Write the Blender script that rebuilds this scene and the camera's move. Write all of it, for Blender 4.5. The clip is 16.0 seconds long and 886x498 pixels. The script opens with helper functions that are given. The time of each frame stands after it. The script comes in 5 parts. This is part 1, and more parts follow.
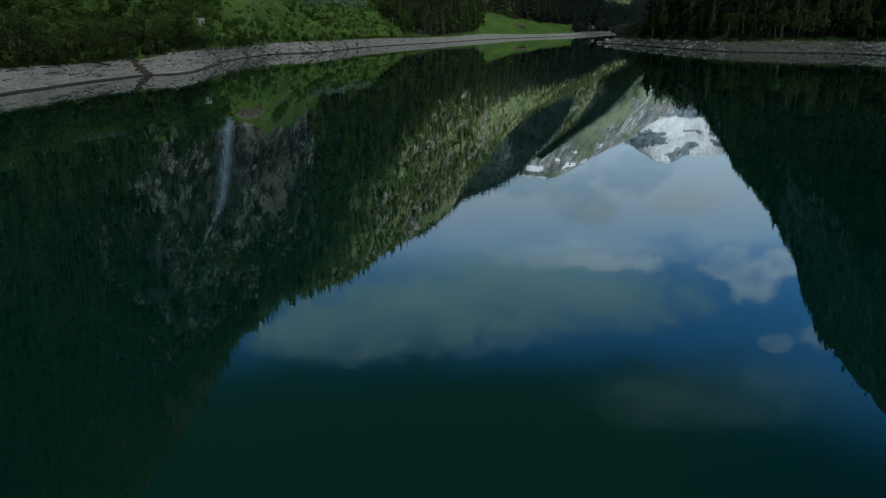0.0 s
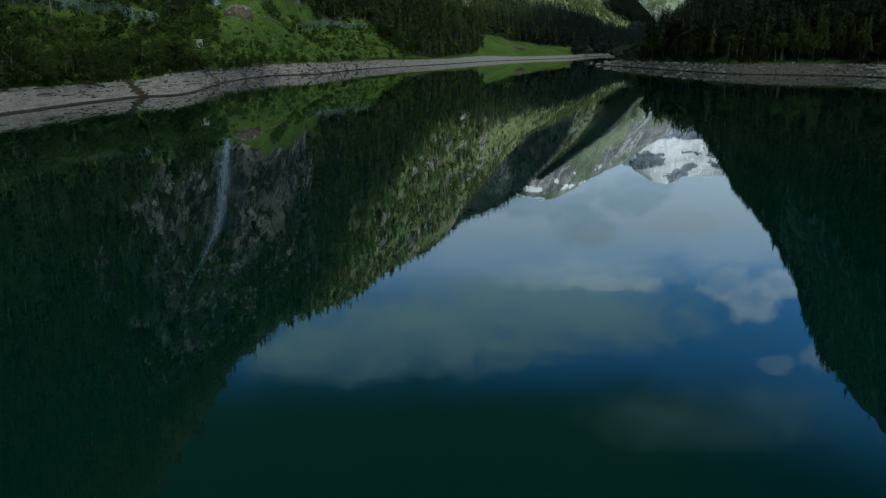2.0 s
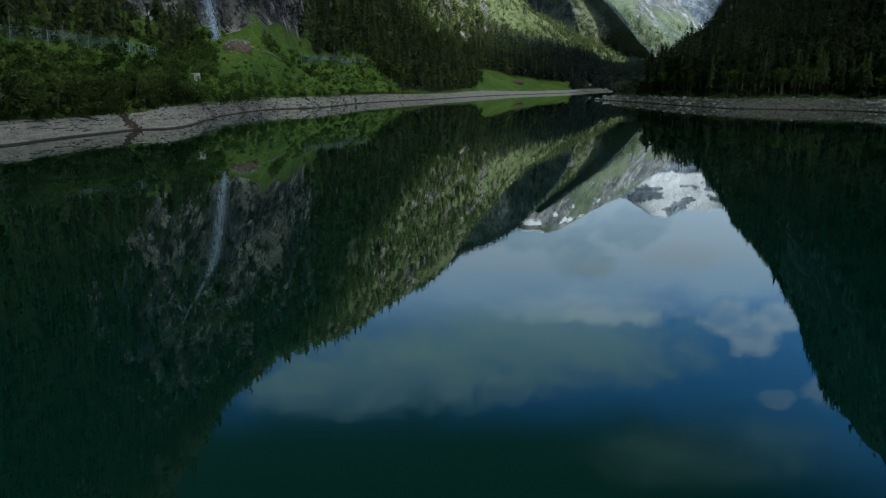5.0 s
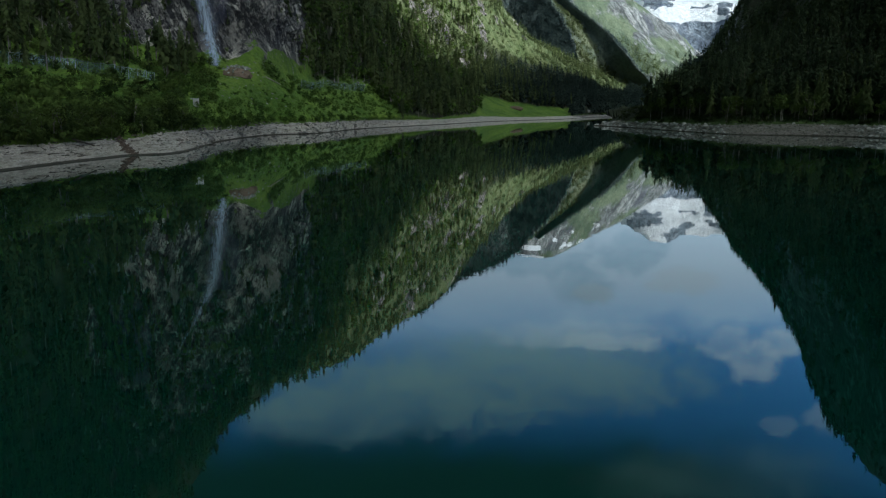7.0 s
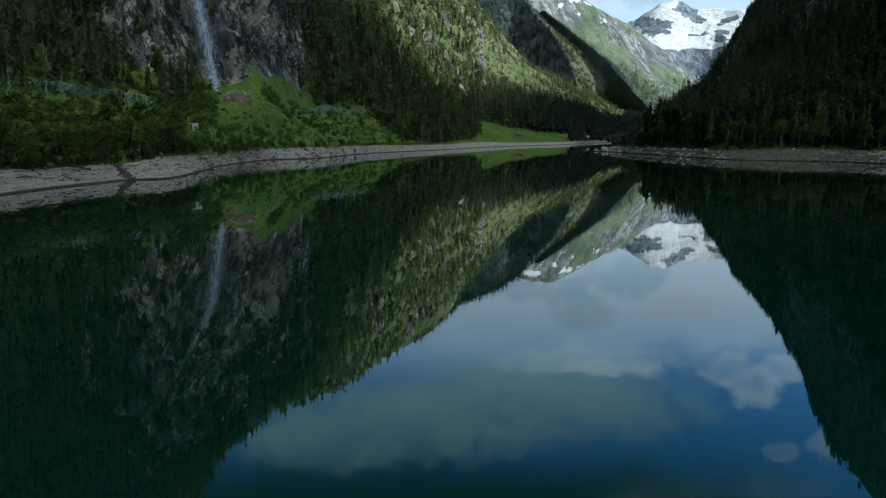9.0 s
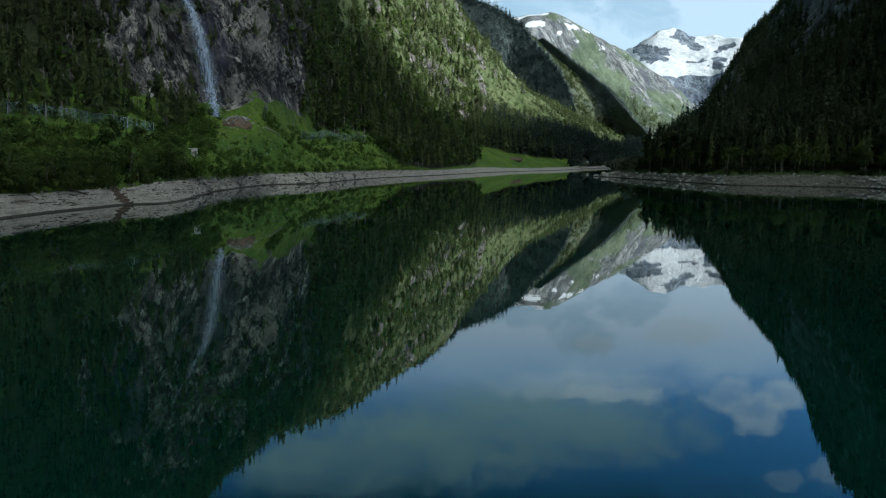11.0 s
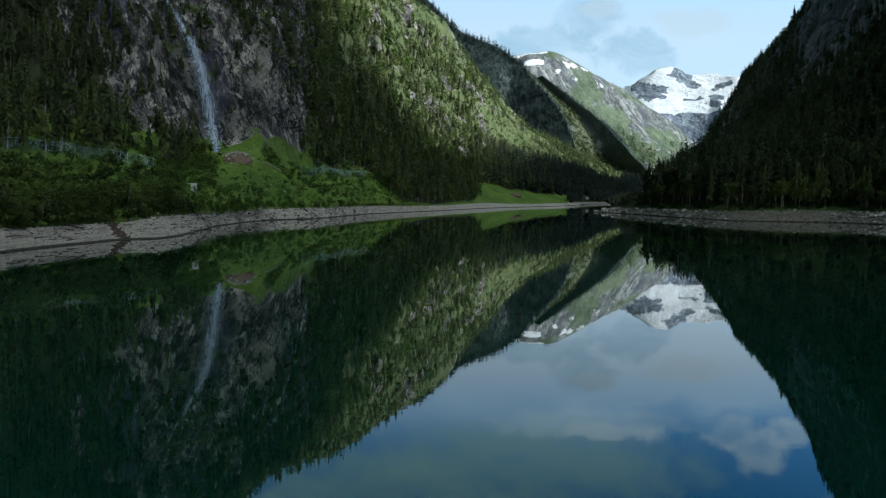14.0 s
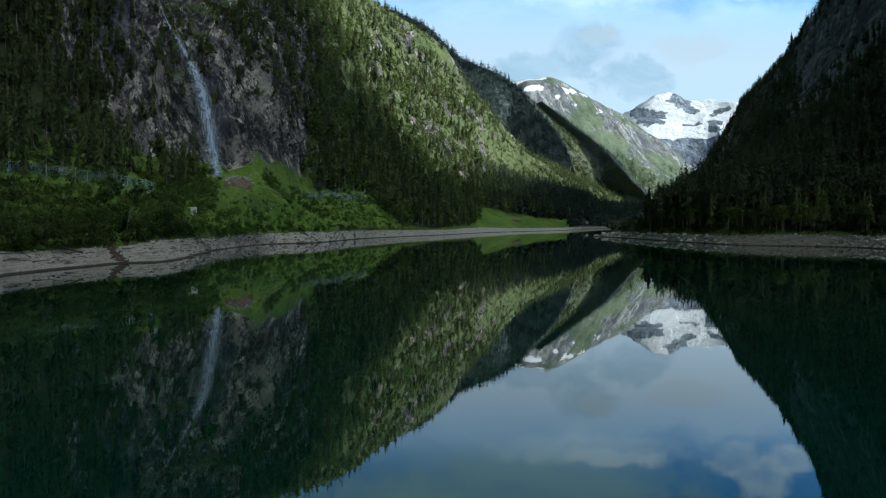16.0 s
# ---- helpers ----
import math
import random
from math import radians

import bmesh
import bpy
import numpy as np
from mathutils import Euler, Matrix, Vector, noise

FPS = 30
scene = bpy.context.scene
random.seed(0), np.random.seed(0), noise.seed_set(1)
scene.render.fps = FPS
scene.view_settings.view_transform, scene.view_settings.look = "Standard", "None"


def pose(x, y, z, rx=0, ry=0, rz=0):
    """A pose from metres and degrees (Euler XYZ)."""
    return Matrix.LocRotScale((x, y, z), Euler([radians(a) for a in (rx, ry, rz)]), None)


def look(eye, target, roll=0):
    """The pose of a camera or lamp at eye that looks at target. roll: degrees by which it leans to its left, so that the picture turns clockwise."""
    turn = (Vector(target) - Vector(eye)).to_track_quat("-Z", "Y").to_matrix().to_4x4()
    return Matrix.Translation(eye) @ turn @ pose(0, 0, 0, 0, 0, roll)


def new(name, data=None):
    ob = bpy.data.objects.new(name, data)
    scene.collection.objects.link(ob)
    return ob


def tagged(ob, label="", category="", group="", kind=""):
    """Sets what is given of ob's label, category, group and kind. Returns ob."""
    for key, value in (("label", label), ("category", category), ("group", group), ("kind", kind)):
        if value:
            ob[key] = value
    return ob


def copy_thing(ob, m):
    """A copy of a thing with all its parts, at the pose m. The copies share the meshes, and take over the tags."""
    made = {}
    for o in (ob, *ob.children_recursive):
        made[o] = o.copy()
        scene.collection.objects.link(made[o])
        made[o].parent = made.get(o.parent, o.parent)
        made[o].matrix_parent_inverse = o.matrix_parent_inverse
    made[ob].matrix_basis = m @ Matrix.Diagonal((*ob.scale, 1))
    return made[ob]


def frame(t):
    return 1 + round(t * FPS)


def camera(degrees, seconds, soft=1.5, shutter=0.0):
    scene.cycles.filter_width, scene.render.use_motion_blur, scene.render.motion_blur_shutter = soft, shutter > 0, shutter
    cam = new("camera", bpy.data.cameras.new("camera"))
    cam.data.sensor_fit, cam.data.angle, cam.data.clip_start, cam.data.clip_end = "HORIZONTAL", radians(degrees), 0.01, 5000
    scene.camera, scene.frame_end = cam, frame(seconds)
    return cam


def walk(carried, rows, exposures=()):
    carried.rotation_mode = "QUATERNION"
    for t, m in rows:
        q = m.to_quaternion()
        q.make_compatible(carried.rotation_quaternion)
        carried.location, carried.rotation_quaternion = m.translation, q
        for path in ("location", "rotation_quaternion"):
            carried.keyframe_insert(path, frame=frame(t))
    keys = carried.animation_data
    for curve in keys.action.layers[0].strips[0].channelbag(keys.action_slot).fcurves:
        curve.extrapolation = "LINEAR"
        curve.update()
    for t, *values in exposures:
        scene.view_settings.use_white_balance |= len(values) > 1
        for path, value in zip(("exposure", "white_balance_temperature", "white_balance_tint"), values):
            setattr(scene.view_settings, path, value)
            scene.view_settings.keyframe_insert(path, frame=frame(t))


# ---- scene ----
cam = camera(61.58, 16.0, 1.2)

# seconds, x, y, z, pitch, roll, yaw
PATH = [
    (0, 0.05, -17.71, 11.60, -16.648, 0.238, 0.163),
    (0.5, 0.05, -16.79, 11.55, -16.060, 0.218, 0.150),
    (1, 0.05, -15.89, 11.50, -15.522, 0.199, 0.137),
    (1.5, 0.05, -15.01, 11.45, -15.314, 0.180, 0.125),
    (2, 0.05, -14.16, 11.40, -15.061, 0.162, 0.113),
    (2.5, 0.05, -13.33, 11.35, -14.771, 0.144, 0.102),
    (3, 0.05, -12.52, 11.30, -14.359, 0.127, 0.091),
    (3.5, 0.05, -11.74, 11.25, -13.921, 0.110, 0.081),
    (4, 0.05, -10.99, 11.20, -13.465, 0.094, 0.071),
    (6.5, 0.05, -7.56, 10.95, -11.073, 0.020, 0.031),
    (7, 0.05, -6.95, 10.90, -10.588, 0.007, 0.024),
    (7.5, 0.05, -6.36, 10.85, -10.105, -0.005, 0.019),
    (8, 0.04, -5.79, 10.80, -9.631, -0.018, 0.013),
    (8.5, 0.04, -5.25, 10.75, -9.151, -0.029, 0.008),
    (9, 0.04, -4.74, 10.70, -8.663, -0.041, 0.004),
    (11.5, 0.03, -2.51, 10.45, -6.241, -0.089, -0.009),
    (12, 0.03, -2.13, 10.40, -5.760, -0.098, -0.011),
    (12.5, 0.02, -1.78, 10.35, -5.310, -0.105, -0.011),
    (13, 0.02, -1.46, 10.30, -4.850, -0.113, -0.011),
    (13.5, 0.02, -1.15, 10.25, -4.408, -0.119, -0.011),
    (14, 0.02, -0.88, 10.20, -3.973, -0.126, -0.010),
    (14.5, 0.01, -0.62, 10.15, -3.502, -0.131, -0.008),
    (15, 0.01, -0.39, 10.10, -3.031, -0.137, -0.006),
    (15.5, 0.00, -0.18, 10.05, -2.557, -0.141, -0.003),
    (16, 0.00, 0.00, 10.00, -2.081, -0.146, -0.000),
]
walk(cam, [(t, pose(x, y, z, 90 + p, r, w)) for t, x, y, z, p, r, w in PATH],
     [(0.0, 0.65, 5650.0, 5.0), (16.0, 0.65, 5650.0, 5.0)])

# ---------------------------------------------------------------- light
SUN_AZ, SUN_EL = radians(97), radians(28)      # clockwise from +y; low over the right-hand range
sun = new("sun", bpy.data.lights.new("sun", "SUN"))
sun.data.energy, sun.data.angle, sun.data.color = 3.7, radians(8.0), (1.0, 0.93, 0.82)
sun.matrix_world = look((600 * math.sin(SUN_AZ), 600 * math.cos(SUN_AZ), 600 * math.tan(SUN_EL)), (0, 0, 0))


class Nodes:
    """Short hand for building node trees."""

    def __init__(self, tree):
        self.tree = tree
        tree.nodes.clear()

    def add(self, kind, **values):
        n = self.tree.nodes.new(kind)
        for key, value in values.items():
            n.inputs[key.replace("_", " ")].default_value = value
        return n

    def link(self, a, b):
        self.tree.links.new(a, b)

    def math(self, op, a, b=0.0, c=0.0, clamp=False):
        n = self.tree.nodes.new("ShaderNodeMath")
        n.operation, n.use_clamp = op, clamp
        for i, v in enumerate((a, b, c)):
            if isinstance(v, (int, float)):
                n.inputs[i].default_value = v
            else:
                self.link(v, n.inputs[i])
        return n.outputs[0]

    def mix(self, fac, a, b):
        n = self.tree.nodes.new("ShaderNodeMix")
        n.data_type = "RGBA"
        for i, v in ((0, fac), (6, a), (7, b)):
            if isinstance(v, (int, float)):
                n.inputs[i].default_value = v
            elif isinstance(v, tuple):
                n.inputs[i].default_value = (*v, 1.0)
            else:
                self.link(v, n.inputs[i])
        return n.outputs[2]

    def noise(self, vector, scale, detail=3.0, rough=0.55, distort=0.0):
        n = self.tree.nodes.new("ShaderNodeTexNoise")
        n.inputs["Scale"].default_value, n.inputs["Detail"].default_value = scale, detail
        n.inputs["Roughness"].default_value, n.inputs["Distortion"].default_value = rough, distort
        if vector is not None:
            self.link(vector, n.inputs["Vector"])
        return n.outputs[0]

    def ramp(self, fac, lo, hi):
        n = self.tree.nodes.new("ShaderNodeMapRange")
        n.interpolation_type = "SMOOTHSTEP"
        n.inputs["From Min"].default_value, n.inputs["From Max"].default_value = lo, hi
        self.link(fac, n.inputs["Value"])
        return n.outputs[0]

    def scaled(self, vector, x, y, z):
        n = self.tree.nodes.new("ShaderNodeMapping")
        n.inputs["Scale"].default_value = (x, y, z)
        self.link(vector, n.inputs["Vector"])
        return n.outputs[0]


# sky: clear blue above, thin white veil low down, drifting cumulus
world = bpy.data.worlds.new("sky")
scene.world = world
world.use_nodes = True
g = Nodes(world.node_tree)
sky = g.add("ShaderNodeTexSky")
sky.sky_type, sky.sun_disc, sky.sun_elevation, sky.sun_rotation = "NISHITA", False, SUN_EL, SUN_AZ
sky.altitude, sky.air_density, sky.dust_density, sky.ozone_density = 1100.0, 0.8, 0.3, 3.0
co = g.add("ShaderNodeTexCoord").outputs["Generated"]
sep = g.add("ShaderNodeSeparateXYZ")
g.link(co, sep.inputs[0])
ahead = g.math("MAXIMUM", sep.outputs[1], 0.05)
cu = g.math("DIVIDE", sep.outputs[0], ahead)
cv = g.math("DIVIDE", sep.outputs[2], ahead)
flat = g.add("ShaderNodeCombineXYZ")
up = g.math("ADD", g.math("ABSOLUTE", sep.outputs[2]), 0.12)
g.link(g.math("DIVIDE", sep.outputs[0], up), flat.inputs[0])
g.link(g.math("DIVIDE", sep.outputs[1], up), flat.inputs[1])
drift = g.noise(flat.outputs[0], 0.9, 5.0, 0.55, 0.3)
fine = g.noise(co, 9.0, 6.0, 0.6, 0.4)
wob = g.math("MULTIPLY", g.math("SUBTRACT", fine, 0.5), 0.12)
wob2 = g.math("MULTIPLY", g.math("SUBTRACT", g.noise(co, 14.0, 4.0, 0.6), 0.5), 0.09)
veil = g.math("MULTIPLY", g.ramp(cv, 0.42, 0.20), 0.92)
gap = g.math("MULTIPLY", g.ramp(g.math("ADD", cu, wob), 0.20, 0.33), g.ramp(g.math("ADD", cv, wob2), 0.27, 0.33))
veil = g.math("MULTIPLY", veil, g.math("SUBTRACT", 1.0, g.math("MULTIPLY", gap, 0.85)))
veil = g.math("MULTIPLY", veil, g.math("SUBTRACT", 1.0, g.math("MULTIPLY", g.ramp(cu, 0.16, -0.12), g.math("MULTIPLY", g.ramp(cv, 0.25, 0.36), 0.6))))
deep = g.add("ShaderNodeMix")
deep.data_type, deep.blend_type = "RGBA", "MULTIPLY"
deep.inputs[0].default_value, deep.inputs[7].default_value = 1.0, (0.62, 1.14, 1.30, 1.0)
g.link(sky.outputs[0], deep.inputs[6])
dim = g.math("SUBTRACT", 1.0, g.math("MULTIPLY", g.ramp(sep.outputs[2], 0.38, 0.50), 0.86))
clear = g.add("ShaderNodeVectorMath")
clear.operation = "SCALE"
g.link(deep.outputs[2], clear.inputs[0])
g.link(dim, clear.inputs["Scale"])
mottle = g.math("MULTIPLY", g.math("SUBTRACT", g.noise(g.scaled(co, 1.0, 1.0, 2.2), 7.0, 6.0, 0.62, 0.5), 0.5), 1.0)
veil = g.math("MULTIPLY", veil, g.math("ADD", 0.92, g.math("MULTIPLY", mottle, g.math("MULTIPLY", g.ramp(cv, 0.245, 0.30), 1.6))), 0.0, True)
tone = g.mix(veil, clear.outputs[0], g.mix(g.ramp(cv, 0.22, 0.33), (4.75, 5.45, 5.6), (5.5, 7.4, 8.4)))
# high broken cloud overhead and behind, unseen, added bright to fill the shade
high = g.math("MULTIPLY", g.math("MULTIPLY", g.ramp(drift, 0.36, 0.58), g.math("ADD", 0.95, g.math("MULTIPLY", g.ramp(sep.outputs[0], -0.5, 0.5), 0.05))), g.math("MAXIMUM", g.ramp(sep.outputs[2], 0.60, 0.80), g.ramp(sep.outputs[1], 0.30, -0.05)))
tone = g.mix(high, tone, (12.2, 12.0, 11.0))
# a dull sheet high over the left-hand range, added to darken the lake's reflection
sheet = g.math("MULTIPLY", g.ramp(g.math("ADD", cv, wob2), 0.43, 0.53), g.ramp(g.math("ADD", cu, wob), 0.62, 0.26))
tone = g.mix(g.math("MULTIPLY", sheet, 0.95), tone, (0.2, 0.5, 0.45))
# clouds: direction (x/y, z/y), half sizes, density, colour
WARM, TAN, GREY, DULL = (5.8, 7.0, 7.3), (4.0, 4.5, 4.5), (2.7, 3.8, 4.5), (2.6, 4.1, 4.1)
CLOUDS = [(0.134, 0.206, 0.054, 0.018, 0.80, GREY), (0.256, 0.187, 0.044, 0.025, 0.75, GREY),
          (0.190, 0.238, 0.040, 0.028, 0.85, GREY), (0.207, 0.248, 0.024, 0.013, 0.45, TAN), (0.337, 0.230, 0.040, 0.015, 0.40, TAN),
          (0.09, 0.370, 0.230, 0.050, 0.70, DULL), (-0.07, 0.405, 0.150, 0.046, 0.65, DULL), (-0.19, 0.430, 0.090, 0.036, 0.60, DULL),
          (0.20, 0.312, 0.110, 0.020, 0.35, WARM), (0.240, 0.322, 0.060, 0.012, 0.40, WARM),
          (0.396, 0.322, 0.032, 0.022, 0.55, WARM), (0.466, 0.320, 0.034, 0.020, 0.55, WARM), (0.434, 0.350, 0.034, 0.026, 0.50, WARM),
          (0.478, 0.444, 0.022, 0.014, 0.22, WARM), (0.550, 0.435, 0.034, 0.022, 0.28, WARM), (0.40, 0.530, 0.150, 0.045, 0.25, DULL)]
ragged = g.math("MULTIPLY", g.math("SUBTRACT", g.noise(co, 30.0, 8.0, 0.64, 0.4), 0.5), 2.4)
lumps = g.math("ADD", 0.55, g.math("MULTIPLY", g.ramp(g.noise(g.scaled(co, 1.0, 1.0, 1.8), 11.0, 7.0, 0.62, 0.5), 0.32, 0.62), 0.6))
for u0, v0, a, b, dense, colour in CLOUDS:
    du = g.math("DIVIDE", g.math("ADD", g.math("SUBTRACT", cu, u0), g.math("MULTIPLY", wob, 0.75)), a * 1.2)
    dv = g.math("DIVIDE", g.math("ADD", g.math("SUBTRACT", cv, v0), g.math("MULTIPLY", wob2, 0.55)), b * 1.2)
    r2 = g.math("ADD", g.math("ADD", g.math("MULTIPLY", du, du), g.math("MULTIPLY", dv, dv)), ragged)
    soft = 0.9 if colour is DULL else 0.5
    tone = g.mix(g.math("MULTIPLY", g.ramp(r2, 0.85 + soft, 0.85 - soft), g.math("MULTIPLY", lumps, dense)), tone, colour)
bg = g.add("ShaderNodeBackground", Strength=0.1)
g.link(tone, bg.inputs["Color"])
g.link(bg.outputs[0], g.add("ShaderNodeOutputWorld").inputs["Surface"])

# ---------------------------------------------------------------- materials


def material(name):
    m = bpy.data.materials.new(name)
    m.use_nodes = True
    n = Nodes(m.node_tree)
    shader = n.add("ShaderNodeBsdfPrincipled", Roughness=0.9)
    shader.inputs["Specular IOR Level"].default_value = 0.25
    n.link(shader.outputs[0], n.add("ShaderNodeOutputMaterial").inputs["Surface"])
    return m, n, shader


def bump(n, shader, height, strength, distance):
    b = n.add("ShaderNodeBump", Strength=strength, Distance=distance)
    n.link(height, b.inputs["Height"])
    n.link(b.outputs[0], shader.inputs["Normal"])


def where(n):
    return n.add("ShaderNodeNewGeometry").outputs["Position"]


def cover_of(n, name):
    a = n.add("ShaderNodeAttribute")
    a.attribute_name = name
    return a.outputs["Fac"]


def rock_colour(n, pos, dark, light):
    """Slabby rock: slanting streaks, pale scars, dark wet sheets. Returns colour and relief."""
    lean = n.add("ShaderNodeMapping")
    lean.vector_type = "TEXTURE"
    lean.inputs["Rotation"].default_value = (0.25, -0.42, 0.0)
    lean.inputs["Scale"].default_value = (3.4, 3.8, 15.0)
    n.link(pos, lean.inputs["Vector"])
    streak = n.noise(lean.outputs[0], 1.0, 7.0, 0.70, 0.15)
    crack_shade = n.math("ABSOLUTE", n.math("SUBTRACT", n.noise(lean.outputs[0], 1.7, 3.0, 0.6), 0.5))
    block = n.noise(n.scaled(pos, 0.10, 0.10, 0.05), 1.0, 6.0, 0.68, 0.1)
    sheet = n.noise(n.scaled(pos, 0.035, 0.035, 0.018), 1.0, 4.0, 0.6)
    mid = tuple(0.72 * a + 0.28 * b for a, b in zip(dark, light))
    col = n.mix(n.ramp(streak, 0.44, 0.54), tuple(0.55 * a for a in dark), mid)
    col = n.mix(n.ramp(n.math("ADD", n.math("MULTIPLY", block, 0.65), n.math("MULTIPLY", streak, 0.35)), 0.52, 0.58), col, light)
    col = n.mix(n.math("MULTIPLY", n.ramp(sheet, 0.50, 0.64), 0.8), col, tuple(0.55 * a * k for a, k in zip(dark, (0.95, 0.95, 1.2))))
    grit = n.noise(pos, 0.55, 5.0, 0.75)
    col = n.mix(n.math("MULTIPLY", n.ramp(grit, 0.50, 0.66), 0.55), col, tuple(0.45 * a for a in dark))
    col = n.mix(n.math("MULTIPLY", n.ramp(grit, 0.44, 0.30), 0.40), col, light)
    # Crevices without depth: their shade is put into the colour.
    col = n.mix(n.math("MULTIPLY", n.ramp(crack_shade, 0.036, 0.006), 0.9), col, tuple(0.25 * a for a in dark))
    return col, n.math("ADD", n.math("MULTIPLY", streak, 0.6), n.math("MULTIPLY", block, 0.6))


def land(name, grass_a, grass_b, dark, light, scale=1.0, snow=0.0, shingle=1.0):
    """Mountain ground: turf with rock where it is steep, gravel where the lake has fallen, snow in the high hollows."""
    m, n, s = material(name)
    pos = where(n)
    rock, streak = rock_colour(n, n.scaled(pos, scale, scale, scale), dark, light)
    tuft = n.noise(pos, 0.55 * scale, 5.0, 0.65)
    field = n.noise(pos, 0.045 * scale, 4.0, 0.6)
    turf = n.mix(n.ramp(field, 0.36, 0.64), grass_a, grass_b)
    turf = n.mix(n.math("MULTIPLY", n.ramp(tuft, 0.42, 0.70), 0.65), turf, tuple(0.42 * c for c in grass_a))
    weed = n.noise(pos, 0.16 * scale, 5.0, 0.68)
    turf = n.mix(n.math("MULTIPLY", n.ramp(weed, 0.52, 0.68), 0.4), turf, (0.5 * grass_a[0], 0.62 * grass_a[1], 0.6 * grass_a[2]))
    turf = n.mix(n.math("MULTIPLY", n.ramp(weed, 0.42, 0.30), 0.5), turf, (1.25 * grass_b[0], 1.08 * grass_b[1], 1.1 * grass_b[2]))
    turf = n.mix(n.math("MULTIPLY", cover_of(n, "alp"), 0.85), turf, n.mix(n.ramp(field, 0.40, 0.60), (0.066, 0.088, 0.036), (0.120, 0.138, 0.072)))
    slab = cover_of(n, "slab")
    torn = n.math("ADD", slab, n.math("MULTIPLY", n.math("SUBTRACT", n.noise(n.scaled(pos, 0.5 * scale, 0.5 * scale, 0.16 * scale), 1.0, 6.0, 0.72, 0.3), 0.5), 2.6))
    rock = n.mix(n.math("MULTIPLY", n.ramp(torn, 0.55, 0.95), 0.7), rock, tuple(0.30 * a + 0.62 * b for a, b in zip(dark, light)))
    rock = n.mix(n.math("MULTIPLY", n.ramp(slab, -0.15, -0.7), 0.75), rock, (0.9 * dark[0], 0.95 * dark[1], 1.35 * dark[2]))
    edge = n.math("ADD", n.math("ADD", cover_of(n, "rock"), n.math("MULTIPLY", n.math("ABSOLUTE", slab), 0.35)), n.math("MULTIPLY", n.math("SUBTRACT", streak, 0.6), 1.1))
    col = n.mix(n.ramp(edge, 0.38, 0.58), turf, rock)
    litter = n.mix(n.ramp(tuft, 0.35, 0.7), (0.020, 0.024, 0.012), (0.044, 0.054, 0.021))
    col = n.mix(n.math("MULTIPLY", cover_of(n, "wood"), n.ramp(edge, 0.62, 0.40)), col, litter)
    # gravel of the drawn-down shore, wet and dark at the waterline
    stone = n.add("ShaderNodeTexVoronoi", Scale=1.6)
    n.link(pos, stone.inputs["Vector"])
    grit = n.noise(pos, 2.6, 4.0, 0.7)
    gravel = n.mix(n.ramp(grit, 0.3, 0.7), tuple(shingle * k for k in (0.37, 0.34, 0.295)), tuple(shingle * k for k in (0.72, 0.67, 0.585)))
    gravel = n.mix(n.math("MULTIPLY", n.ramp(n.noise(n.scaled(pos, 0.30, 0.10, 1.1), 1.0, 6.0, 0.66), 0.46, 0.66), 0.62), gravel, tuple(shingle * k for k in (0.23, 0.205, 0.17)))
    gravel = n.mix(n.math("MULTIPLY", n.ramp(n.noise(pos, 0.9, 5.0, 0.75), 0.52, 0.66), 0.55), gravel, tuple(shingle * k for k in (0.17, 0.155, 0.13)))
    zed = n.add("ShaderNodeSeparateXYZ")
    n.link(pos, zed.inputs[0])
    wet = n.ramp(n.math("ADD", zed.outputs[2], n.math("MULTIPLY", grit, 0.4)), 0.66, 0.46)
    gravel = n.mix(wet, gravel, (0.075, 0.068, 0.052))
    shore = n.math("ADD", cover_of(n, "gravel"), n.math("MULTIPLY", n.math("SUBTRACT", tuft, 0.5), 0.9))
    col = n.mix(n.ramp(shore, 0.42, 0.56), col, gravel)
    if snow:
        lie = n.math("ADD", cover_of(n, "snow"), n.math("MULTIPLY", n.math("SUBTRACT", n.noise(n.scaled(pos, snow, snow, 0.8 * snow), 1.0, 7.0, 0.68, 0.8), 0.5), 1.1))
        col = n.mix(n.ramp(lie, 0.44, 0.56), col, (0.72, 0.76, 0.80))
    n.link(col, s.inputs["Base Color"])
    rough = n.math("ADD", n.noise(pos, 0.30 * scale, 8.0, 0.72), n.math("MULTIPLY", streak, 0.8))
    bump(n, s, rough, 0.9, 2.6 / scale)
    return m


TURF_A, TURF_B = (0.108, 0.200, 0.024), (0.190, 0.295, 0.038)
MAT_LEFT = land("mountain_ground_left", TURF_A, TURF_B, (0.086, 0.084, 0.090), (0.56, 0.52, 0.455))
# The right side's shade is put into the colour: darker turf and shingle.
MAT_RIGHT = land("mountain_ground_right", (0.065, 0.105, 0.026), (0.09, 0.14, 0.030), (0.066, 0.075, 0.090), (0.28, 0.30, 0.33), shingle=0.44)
# Blue haze over the spurs is put into this ground colour.
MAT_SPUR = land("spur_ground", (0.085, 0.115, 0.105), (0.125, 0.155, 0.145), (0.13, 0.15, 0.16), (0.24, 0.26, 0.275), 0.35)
# Distance haze is put into the hill and peak colours: paler, bluer.
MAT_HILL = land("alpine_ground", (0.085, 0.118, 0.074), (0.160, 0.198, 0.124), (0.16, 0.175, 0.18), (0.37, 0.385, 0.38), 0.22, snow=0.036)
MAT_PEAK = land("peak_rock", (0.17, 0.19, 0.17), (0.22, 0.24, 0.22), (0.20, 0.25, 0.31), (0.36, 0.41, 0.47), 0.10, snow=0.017)


